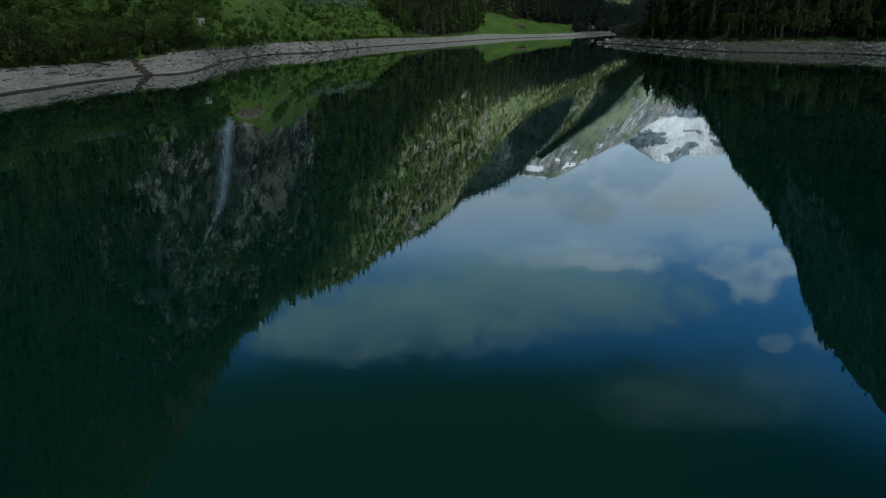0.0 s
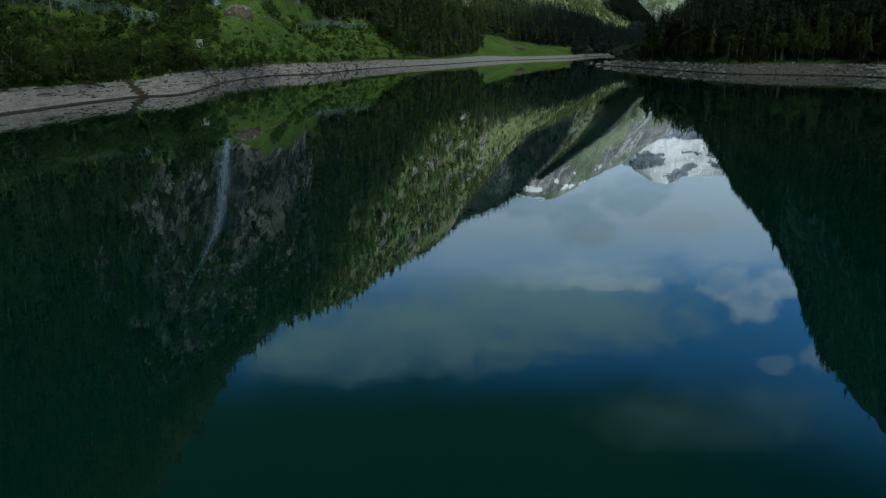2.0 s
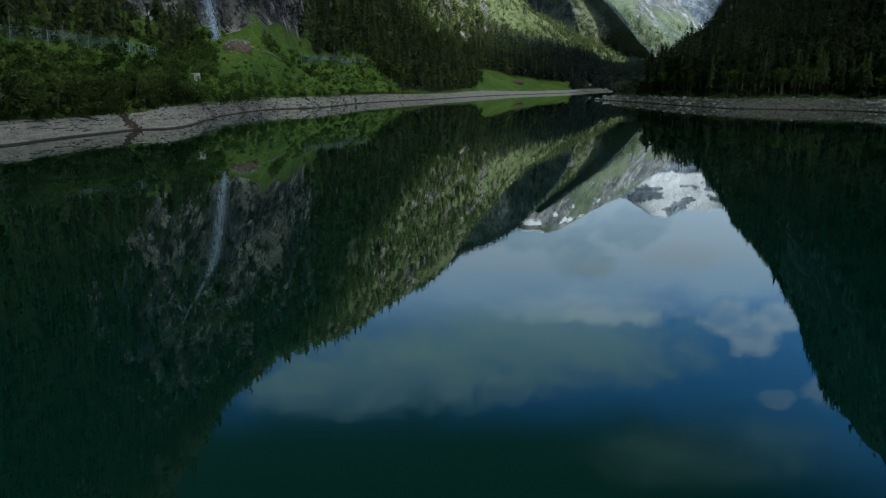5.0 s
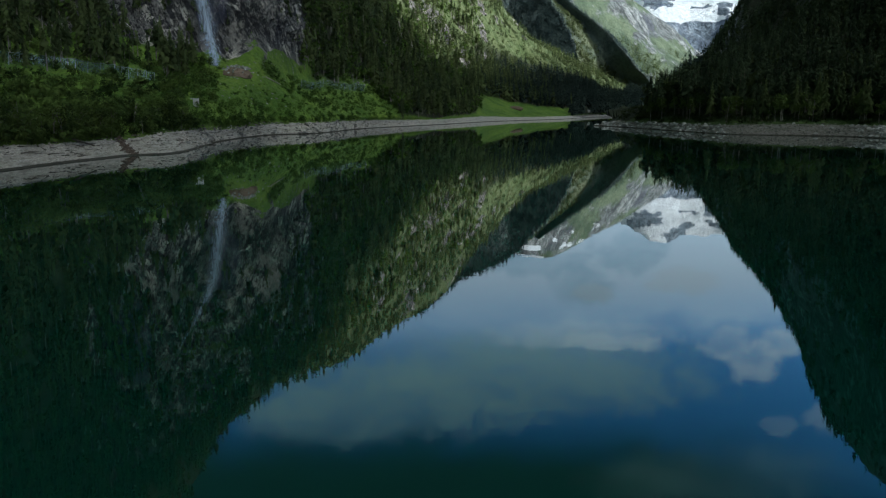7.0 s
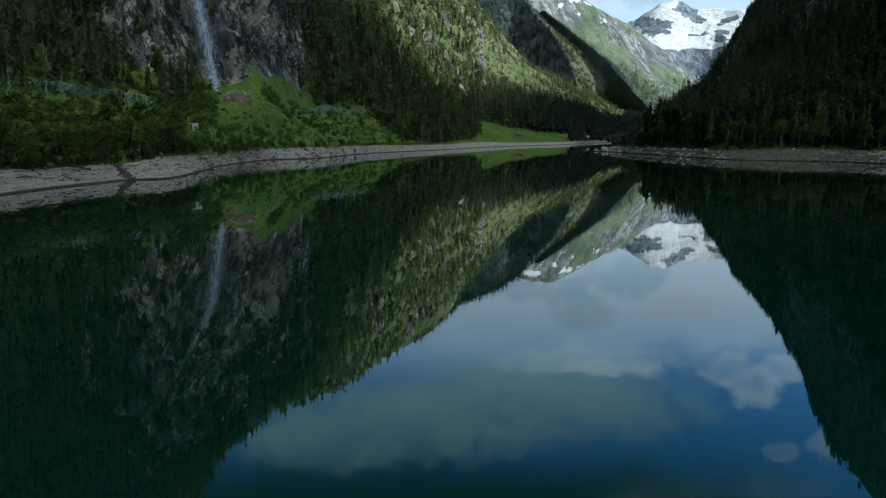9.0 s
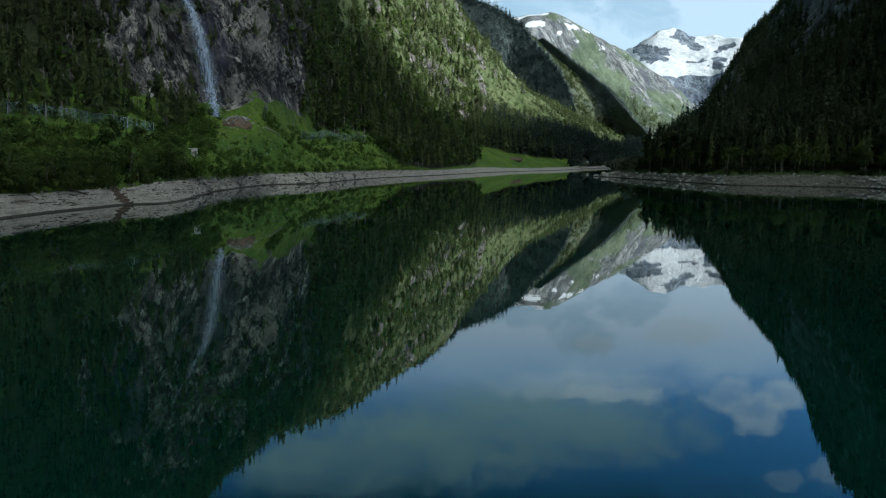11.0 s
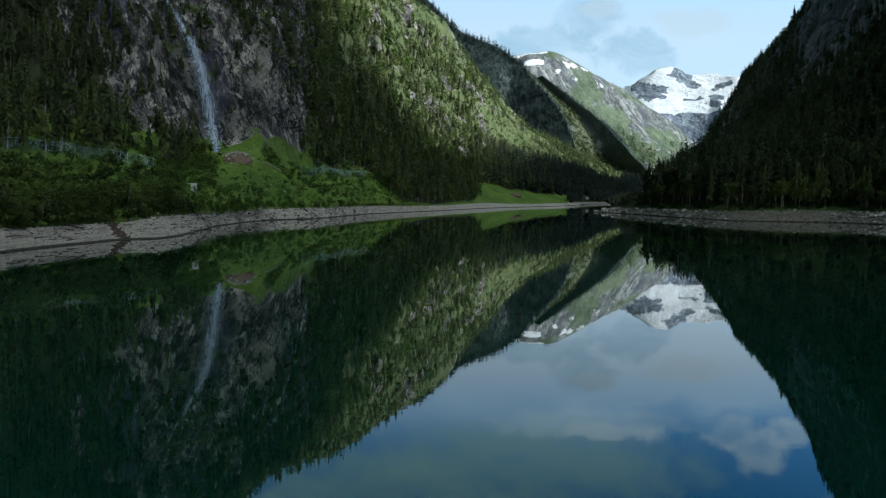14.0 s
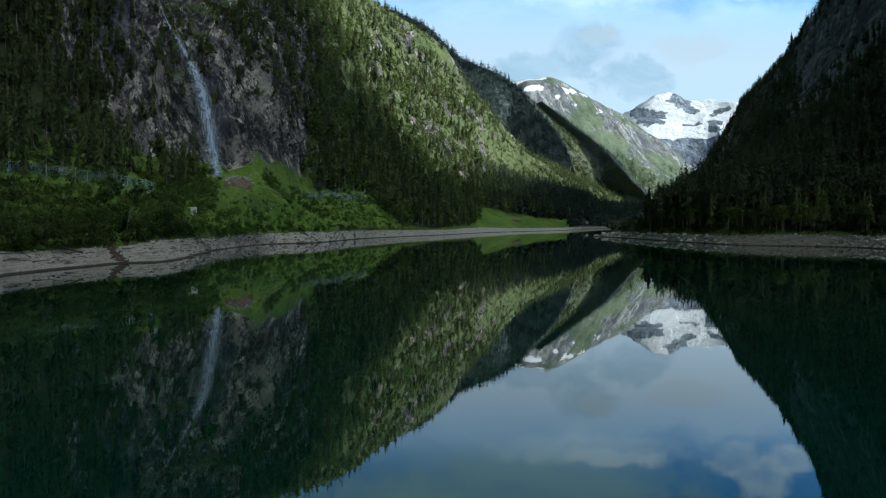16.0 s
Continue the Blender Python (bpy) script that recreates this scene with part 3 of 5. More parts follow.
RIGHT_RIDGE = [(155, 660, 2.5), (196.3, 680, 9.5), (199.2, 640, 31.9), (260.3, 720, 57), (401.9, 980, 162.6), (422.3, 900, 210.5), (425.4, 840, 244.1), (401.1, 740, 271), (412, 660, 316), (478, 400, 424), (560, 160, 540), (640, -300, 600)]
# Unseen summit and back slope: heights set for the shade they cast.
RIGHT_SUMMIT = [(200, 900, 2.5), (300, 1050, 10), (390, 1200, 50), (480, 1250, 105), (570, 1230, 195), (620, 1120, 300), (665, 1000, 348), (760, 880, 435), (800, 740, 470), (850, 500, 735), (900, 200, 1000), (900, -300, 1150)]
RIGHT_BACK_SLOPE = [(225, 1050, 2.5), (360, 1250, 8), (480, 1450, 60), (560, 1550, 90), (700, 1600, 190), (800, 1500, 260), (900, 1150, 400), (1000, 950, 420), (1050, 780, 480), (1100, 520, 680), (1150, 200, 1100), (1150, -300, 1100)]
RIGHT = [RIGHT_LAKE_BED, RIGHT_WATERLINE, RIGHT_TOP_OF_THE_GRAVEL, RIGHT_FOREST_EDGE, RIGHT_LOWER_SLOPE, RIGHT_MIDDLE_SLOPE, RIGHT_UPPER_SLOPE, RIGHT_RIDGE, RIGHT_SUMMIT, RIGHT_BACK_SLOPE]

SPUR_NEAR_FOOT = [(-317, 1580, 7), (-184.5, 1480, 7.5), (-90.1, 1410, 7.8), (-24.7, 1350, 8.1), (30.3, 1290, 8.3), (80.9, 1240, 8.5), (92.1, 1520, 8), (110.8, 1500, 8), (136.3, 1460, 8), (160.2, 1410, 8), (172, 1370, 8), (179.5, 1330, 8)]
SPUR_NEAR_LOWER = [(-354.6, 1840, 138.9), (-203.5, 1740, 132.3), (-94.1, 1670, 127.6), (-17.5, 1610, 123.6), (47.7, 1550, 119.5), (108.7, 1500, 116.1), (121.1, 1635, 163.8), (139.8, 1615, 141.1), (165.3, 1575, 103.8), (189.2, 1525, 60.7), (201, 1485, 24.3), (208.5, 1445, 8)]
SPUR_NEAR_UPPER = [(-391.2, 1990, 440.9), (-229.2, 1890, 373.7), (-110.9, 1820, 338.7), (-27.5, 1760, 306.3), (44.2, 1700, 261.3), (111.5, 1650, 239.8), (147.1, 1686, 245.8), (165.8, 1666, 223.1), (191.3, 1626, 185.8), (215.2, 1576, 142.7), (227, 1536, 106.3), (234.5, 1496, 68)]
SPUR_NEAR_CREST = [(-417.7, 2100, 743.5), (-248.1, 2000, 612.1), (-123.4, 1930, 551.1), (-35.2, 1870, 492.5), (41.1, 1810, 406.9), (113.1, 1760, 366), (177.1, 1710, 313.8), (195.8, 1690, 281.1), (221.3, 1650, 243.8), (245.2, 1600, 200.7), (257, 1560, 164.3), (264.5, 1520, 126)]
SPUR_NEAR = [SPUR_NEAR_FOOT, SPUR_NEAR_LOWER, SPUR_NEAR_UPPER, SPUR_NEAR_CREST]

SPUR_FAR_NEAR_CREST = [(169.8, 1712, 315.4), (193.3, 1690, 283.6), (219.1, 1652, 246.6), (243.3, 1604, 203.6), (255.6, 1566, 168.4), (263.9, 1530, 130.2), (279.3, 1530, 93.2), (304.7, 1540, 67), (324.5, 1550, 58.1)]
SPUR_FAR_GULLY = [(215.1, 1764.1, 290.4), (245.3, 1749.8, 259.3), (271.3, 1712, 224.4), (304.9, 1674.8, 189.6), (323.2, 1643.7, 155.3), (337.3, 1614.4, 123.5), (362, 1625.1, 93.7), (396.8, 1645.9, 73.6), (417.1, 1656.5, 64.1)]
SPUR_FAR_CREST = [(234.9, 1752.2, 284.6), (263.4, 1738.9, 261.7), (295.9, 1697.2, 226.4), (333.2, 1657.8, 190.3), (362.7, 1620, 155.8), (385.3, 1585.6, 122.9), (412.1, 1595, 93.5), (437.6, 1621.4, 76.5), (453.7, 1634.5, 63.4)]
SPUR_FAR_BACK = [(274.9, 2012.2, 194.6), (303.4, 1998.9, 171.7), (335.9, 1957.2, 136.4), (373.2, 1917.8, 100.3), (402.7, 1880, 65.8), (425.3, 1845.6, 32.9), (452.1, 1855, 8), (477.6, 1881.4, 8), (493.7, 1894.5, 8)]
SPUR_FAR = [SPUR_FAR_NEAR_CREST, SPUR_FAR_GULLY, SPUR_FAR_CREST, SPUR_FAR_BACK]

HILL_FOOT = [(26.5, 2200, 7.1), (141.3, 2300, 7.2), (216.7, 2360, 7.3), (274.4, 2410, 7.4), (330, 2470, 7.5), (448.9, 2560, 7.6), (553.2, 2640, 7.8), (696.5, 2730, 8), (843.2, 2840, 8.3), (976.6, 2950, 8.5)]
HILL_LOWER = [(67.2, 2480, 128.9), (197, 2580, 134), (281.7, 2640, 137.1), (346.1, 2690, 139.7), (408.1, 2750, 142.7), (539.9, 2840, 147.4), (654.7, 2920, 151.5), (811.8, 3010, 156.2), (971.6, 3120, 161.9), (1116, 3230, 167.5)]
HILL_UPPER = [(100.8, 2700, 383.8), (242.1, 2800, 402.2), (333.7, 2860, 418), (403.2, 2910, 429.7), (470, 2970, 422.1), (611.9, 3060, 384.3), (735.2, 3140, 358.1), (903.6, 3230, 306.8), (1074.6, 3340, 240), (1228.4, 3450, 195.7)]
HILL_SKYLINE = [(120.9, 2900, 542.1), (272.2, 3000, 567.5), (369.9, 3060, 590.4), (443.9, 3110, 607), (514.8, 3170, 592.6), (665.5, 3260, 528.8), (796, 3340, 484.2), (974.2, 3430, 399.3), (1154.5, 3540, 289.4), (1316, 3650, 215.7)]
HILL_BACK = [(129.8, 3100, 439.2), (291.1, 3200, 460.7), (395, 3260, 481.6), (473.6, 3310, 496.5), (548.6, 3370, 477.6), (707.9, 3460, 404.6), (845.4, 3540, 352.7), (1033.1, 3630, 257.8), (1222.1, 3740, 135.6), (1390.9, 3850, 52.1)]
HILL = [HILL_FOOT, HILL_LOWER, HILL_UPPER, HILL_SKYLINE, HILL_BACK]

PEAK_FOOT = [(650.7, 3350, 45.2), (785.9, 3330, 45.3), (854, 3300, 45.2), (916.6, 3300, 45.4), (1015.9, 3330, 45.9), (1102.3, 3370, 46.6), (1193.7, 3375, 46.8), (1229.9, 3362, 46.8), (1308.1, 3340, 46.8), (1405.3, 3330, 46.9), (1607.5, 3330, 47.4)]
PEAK_LOWER = [(722.4, 3730, 275), (873.1, 3710, 274), (949.6, 3680, 272.1), (1019.3, 3680, 272.2), (1128.8, 3710, 274.6), (1223.4, 3750, 277.7), (1324.6, 3755, 278.3), (1365.3, 3742, 277.5), (1453.1, 3720, 276.2), (1561.6, 3710, 275.7), (1786.4, 3710, 276.3)]
PEAK_MIDDLE = [(757.6, 3920, 451.1), (916, 3900, 449.2), (996.8, 3870, 446.1), (1069.9, 3870, 446.3), (1184.4, 3900, 449.9), (1283, 3940, 454.6), (1389.1, 3945, 455.5), (1432.1, 3932, 454.1), (1524.6, 3910, 451.9), (1638.7, 3900, 451.1), (1874.7, 3900, 451.7)]
PEAK_UPPER = [(798, 4130, 498), (964.5, 4110, 545.5), (1049.6, 4080, 569.5), (1126.5, 4080, 589.6), (1246.4, 4110, 604.9), (1349.7, 4150, 596.9), (1461.2, 4155, 596.4), (1506.7, 4142, 594.7), (1604.8, 4120, 579.4), (1725.4, 4110, 559.8), (1975.2, 4110, 498.6)]
PEAK_SKYLINE = [(886, 4250, 504.4), (1008.8, 4230, 591.5), (1070.9, 4200, 634.8), (1146.4, 4200, 685.5), (1272.3, 4230, 725.5), (1365.3, 4270, 706.8), (1470.3, 4275, 701.5), (1517.2, 4262, 705.9), (1602.7, 4240, 673.9), (1726.7, 4230, 669.5), (1969, 4230, 536.6)]
PEAK_BACK = [(903.7, 4330, 319.4), (1029, 4310, 406.5), (1092.3, 4280, 449.8), (1169.3, 4280, 500.5), (1297.7, 4310, 540.5), (1392.6, 4350, 521.8), (1499.7, 4355, 516.5), (1547.5, 4342, 520.9), (1634.8, 4320, 488.9), (1761.2, 4310, 484.5), (2008.4, 4310, 351.6)]
PEAK = [PEAK_FOOT, PEAK_LOWER, PEAK_MIDDLE, PEAK_UPPER, PEAK_SKYLINE, PEAK_BACK]


def left_shape(p, u, v):
    calm = smooth01(v, 2.0, 3.2)
    cliff = inside(u, 2.2, 6.8, 0.4) * inside(v, 5.0, 6.7, 0.25)
    wild = smooth01(v, 4.4, 5.4)
    out = calm * (1.6 * fbm(p, 26.0, 5, 3)) + inside(v, 0.8, 2.4, 0.2) * (0.55 * fbm(p, 11.0, 4, 5) + 0.22 * np.round(3 * fbm(p, 3.5, 2, 6)) / 3)
    out += wild * (7.0 * fbm(p * [1, 1, 0.5], 60.0, 5, 7, ridged=True))
    slab = p @ np.array([[1, 0, 0.0], [0, 1, 0], [0.42, 0.1, 0.30]])
    big, small = fbm(slab, 26.0, 4, 11), fbm(slab, 9.0, 4, 12)
    for size, tall, seed in ((11.0, 3.4, 14), (5.6, 1.7, 15)):
        q = p @ np.array([0.70, 0.50, 0.50]) / size + 0.9 * fbm(p, 2.4 * size, 4, seed)
        out += cliff * tall * ((q - np.floor(q)) ** 2 - 0.4)
    out += cliff * (6.0 * np.round(big * 5) / 5 + 5.0 * np.round(small * 3.5) / 3.5 + 2.4 * fbm(slab, 4.0, 2, 13))
    return out


def left_rock(p, u, v, steep):
    cliff = inside(u, 2.3, 6.75, 0.35) * inside(v, 4.9 - 0.48 * inside(u, 5.5, 6.55, 0.2), 6.6, 0.2)
    ribs = smooth01(v, 4.9, 5.3) * (0.30 + 0.25 * fbm(p * [1, 1, 0.5], 45.0, 4, 23))
    crop = inside(u, 7.8, 11.2, 0.2) * inside(v, 4.9, 6.9, 0.15) * smooth01(fbm(p * [1, 1, 0.45], 26.0, 5, 25), 0.10, 0.26)
    scar = 0.4 * inside(u, 5.2, 6.6, 0.2) * inside(v, 4.75, 5.5, 0.2)
    knoll = inside(u, 5.0, 5.85, 0.12) * (1 - smooth01(v, 4.72, 4.85)) + inside(u, 6.1, 6.6, 0.12) * (1 - smooth01(v, 4.75, 4.9))
    return np.clip(-1.5 * knoll + 0.9 * crop + scar + cliff * (0.52 + 1.0 * fbm(p * [1, 1, 1.4], 17.0, 4, 21)) + ribs * 0.9 + 0.30 * (steep - 0.55), 0, 1)


# pale slabs and slate on the cliff: place along and up the sheet, half sizes, how pale (slate: below nought)
SLABS = [(2.6, 5.95, 0.16, 0.16, 0.9), (3.0, 5.62, 0.22, 0.07, 1.0), (3.95, 5.74, 0.24, 0.09, 0.9), (5.75, 5.60, 0.12, 0.28, 0.9), (5.95, 5.35, 0.08, 0.22, 0.8),
         (5.45, 5.05, 0.10, 0.22, 0.8), (2.3, 6.1, 0.12, 0.10, 0.8), (3.7, 5.25, 0.10, 0.14, 0.6), (3.05, 6.15, 0.26, 0.16, -1.0), (5.1, 5.5, 0.30, 0.30, -0.6), (2.35, 5.95, 0.10, 0.14, -0.6)]


def cliff_tone(p, u, v, steep):
    """Above nought pale rock, below nought dark blue slate."""
    wu, wv, tone = u + 0.22 * fbm(p, 16.0, 4, 26), v + 0.16 * fbm(p, 13.0, 4, 27), 0.0
    for u0, v0, a, b, k in SLABS:
        tone = tone + k * smooth01(1.3 - np.hypot((wu - u0) / a, (wv - v0) / b), 0.0, 0.6)
    return np.clip(tone, -1, 1)


def gravel_cover(p, u, v, steep):
    return 1 - smooth01(v + 0.22 * fbm(p, 9.0, 4, 29), 1.78, 2.2)


def spit_cover(p, u, v, steep):
    return np.maximum(1 - smooth01(v, 1.85, 2.25), (1 - smooth01(u, 0.6, 0.85)) * (1 - smooth01(v, 2.8, 3.4)))


def left_wood(p, u, v, steep):
    edge = 4.55 - 2.1 * smooth01(u, 7.7, 8.8) + 0.5 * fbm(p, 30.0, 2, 203)
    a = inside(u, 6.9, 9.85, 0.12) * smooth01(v, edge + 0.1, edge + 0.4)
    b = inside(u, 9.8, 14.5, 0.15) * inside(v, np.where(u > 12.2, 3.0, 3.9), 5.4, 0.12)
    c = 0.7 * inside(u, 0.0, 3.0, 0.3) * smooth01(v, 4.9, 5.2)
    # High slope (first term) kept dark in place of cloud shade.
    return np.clip(inside(u, 3.0, 6.0, 0.3) * smooth01(v, 6.2, 6.5) + a * (1 - smooth01(v, 5.3 - 0.9 * smooth01(u, 8.2, 9.5), 5.9 - 0.9 * smooth01(u, 8.2, 9.5))) + b + 1.0 * c, 0, 1)


left = Sheet("mountain_left", LEFT, 1.45, left_shape, {"rock": left_rock, "slab": cliff_tone, "gravel": gravel_cover, "wood": left_wood, "alp": lambda p, u, v, st: smooth01(v, 5.2 - 0.6 * smooth01(u, 8.3, 9.5), 5.8 - 0.6 * smooth01(u, 8.3, 9.5)) * np.maximum(smooth01(u, 5.4, 6.6), 1 - smooth01(u, 4.8, 5.4))}, MAT_LEFT,
             "steep alpine valley side with cliff, meadow and gravel shore", "mountain",
             facet=lambda u, v: (v > 4.95) & (u > 1.2) & (u < 7.2))


def right_shape(p, u, v):
    wild = smooth01(v, 4.0, 5.4)
    high = smooth01(v, 6.0, 6.8)
    return (0.25 * smooth01(v, 0.9, 1.3) * fbm(p, 6.0, 3, 35) + smooth01(v, 2, 3.5) * 1.2 * fbm(p, 28.0, 4, 33)
            + wild * 5.0 * fbm(p, 60.0, 4, 37) + high * 5.0 * np.round(3 * fbm(p * [1, 1, 0.22], 15.0, 3, 38, ridged=True)) / 3 + high * 9.0 * fbm(p * [1, 1, 0.3], 45.0, 5, 39, ridged=True))


def right_tone(p, u, v, steep):
    """A long pale rib up the high face, and a pale patch under the ridge."""
    w = v + 0.10 * fbm(p, 22.0, 4, 43)
    rib = inside(u, 5.15, 7.0, 0.15) * (1 - smooth01(np.abs(w - 6.22 - 0.09 * (u - 5.3)), 0.03, 0.08))
    patch = smooth01(1.3 - np.hypot((u - 4.05) / 0.16, (w - 6.5) / 0.12), 0, 0.5)
    return np.clip(rib + patch, 0, 1)


def right_rock(p, u, v, steep):
    return np.clip(np.maximum(smooth01(u, 4.2, 4.7), 0.75 * inside(u, 3.0, 3.8, 0.2)) * smooth01(v, 5.9, 6.3) * (0.85 + 0.5 * fbm(p * [1, 1, 0.5], 50.0, 4, 41)) + 0.3 * (steep - 0.6), 0, 1)


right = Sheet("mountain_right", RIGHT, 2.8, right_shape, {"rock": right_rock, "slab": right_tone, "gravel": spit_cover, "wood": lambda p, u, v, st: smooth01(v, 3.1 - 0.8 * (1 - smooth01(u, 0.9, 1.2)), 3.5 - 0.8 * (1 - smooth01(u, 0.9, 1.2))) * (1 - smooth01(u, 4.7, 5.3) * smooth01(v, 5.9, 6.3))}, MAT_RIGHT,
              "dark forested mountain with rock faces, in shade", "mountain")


def spur_shape(p, u, v):
    return 9.0 * fbm(p, 130.0, 5, 51) * smooth01(v, 0.2, 1.0)


def spur_rock(p, u, v, steep):
    return np.clip(0.15 + 0.35 * fbm(p, 90.0, 4, 55), 0, 1)


def spur_lea(p, u, v, steep):
    """Open sunlit flank between the gully and the crest on the sun's side."""
    return (1 - smooth01(v + 0.25 * fbm(p, 70.0, 3, 57), 0.85, 1.0)) * (0.6 + 0.4 * smooth01(fbm(p, 60.0, 3, 58), -0.2, 0.1))


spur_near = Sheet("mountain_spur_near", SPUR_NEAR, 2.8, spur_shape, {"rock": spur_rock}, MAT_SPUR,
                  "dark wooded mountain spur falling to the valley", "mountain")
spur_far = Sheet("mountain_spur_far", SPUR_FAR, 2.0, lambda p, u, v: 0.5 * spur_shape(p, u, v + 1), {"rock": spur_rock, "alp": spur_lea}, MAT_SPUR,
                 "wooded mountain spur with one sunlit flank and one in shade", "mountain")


def hill_shape(p, u, v):
    return (26.0 * fbm(p * [1, 1, 0.6], 230.0, 6, 61, ridged=True) + 8.0 * fbm(p, 60.0, 4, 62)) * smooth01(v, 0.2, 1.5) * (1 - 0.75 * inside(v, 2.8, 3.2, 0.2))


def hill_rock(p, u, v, steep):
    return np.clip(0.27 + 0.36 * smooth01(v, 1.7, 2.6) + 0.95 * fbm(p, 120.0, 5, 63), 0, 1)


def hill_snow(p, u, v, steep):
    """A snow field under the flat top, streaks below it."""
    field = inside(v, 2.70, 2.93, 0.05) * inside(u, 0.6, 2.75, 0.2) + 0.8 * inside(v, 2.42, 2.58, 0.06) * inside(u, 1.5, 2.6, 0.2) + 0.35 * inside(v, 2.2, 2.85, 0.1) * inside(u, 3.2, 5.4, 0.4)
    return np.clip(1.1 * field - 0.12 + 0.75 * fbm(p * [1, 1, 2.6], 75.0, 4, 65), 0, 1)


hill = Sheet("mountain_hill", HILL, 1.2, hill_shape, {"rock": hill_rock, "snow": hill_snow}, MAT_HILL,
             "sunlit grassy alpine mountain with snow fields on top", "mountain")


def peak_shape(p, u, v):
    return (60.0 * fbm(p * [1, 1, 0.7], 300.0, 6, 71, ridged=True) + 16.0 * fbm(p, 70.0, 4, 72)) * smooth01(v, 0.5, 1.5) * (1 - 0.45 * inside(v, 3.8, 4.2, 0.2))


def peak_rock(p, u, v, steep):
    return np.clip(0.75 + 0.3 * fbm(p, 120.0, 4, 73), 0, 1)


def peak_snow(p, u, v, steep):
    """Wide snow fields round bare ribs: (u, v) of each rib and its half sizes."""
    lie = 0.95 * smooth01(v + 0.25 * fbm(p, 140.0, 3, 76), 1.75, 2.0)
    wu, wv = u + 1.5 * fbm(p, 120.0, 5, 77), v + 0.75 * fbm(p, 120.0, 5, 78)
    for u0, v0, a, b in ((3.05, 2.95, 0.55, 0.40), (4.9, 3.4, 0.95, 0.36), (7.2, 3.2, 0.45, 0.40), (5.4, 2.25, 0.75, 0.12), (7.2, 2.25, 0.65, 0.24), (2.2, 3.2, 0.4, 0.5)):
        lie = lie - 1.0 * smooth01(1.25 - np.hypot((wu - u0) / a, (wv - v0) / b), 0.0, 0.4)
    return np.clip(lie + 0.30 * fbm(p * [1, 1, 0.5], 80.0, 4, 75) * (v < 2.1) + 0.08, 0, 1)


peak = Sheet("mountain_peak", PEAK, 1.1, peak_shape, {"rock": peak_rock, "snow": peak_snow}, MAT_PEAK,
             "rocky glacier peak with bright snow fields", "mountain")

# valley floor and the lake
xs, ys = np.linspace(-2200, 2400, 60), np.concatenate([np.linspace(-1800, 1100, 20), np.linspace(1130, 4300, 60)])
X, Y = np.meshgrid(xs, ys, indexing="ij")
Z = np.where(Y > 1120, -1.2 + 2.6 * smooth01(Y, 1120, 1230) + 16 * smooth01(Y, 1400, 4300), -6.0)
i, j = np.meshgrid(np.arange(len(xs) - 1), np.arange(len(ys) - 1), indexing="ij")
a = (i * len(ys) + j).ravel()
ground_mesh = mesh_of("ground", np.stack([X, Y, Z], -1).reshape(-1, 3), np.stack([a, a + len(ys), a + len(ys) + 1, a + 1], 1), [MAT_RIGHT])
at = ground_mesh.attributes.new("gravel", "FLOAT", "POINT")
at.data.foreach_set("value", np.where(Y < 1330, 1.0, 0.0).astype(np.float32).ravel())
tagged(new("ground", ground_mesh), "flat valley floor with pale gravel and turf", "ground", kind="structure")
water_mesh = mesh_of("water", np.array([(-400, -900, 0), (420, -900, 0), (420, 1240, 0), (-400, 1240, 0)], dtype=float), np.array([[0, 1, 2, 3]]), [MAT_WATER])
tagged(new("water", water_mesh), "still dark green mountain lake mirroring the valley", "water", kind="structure")

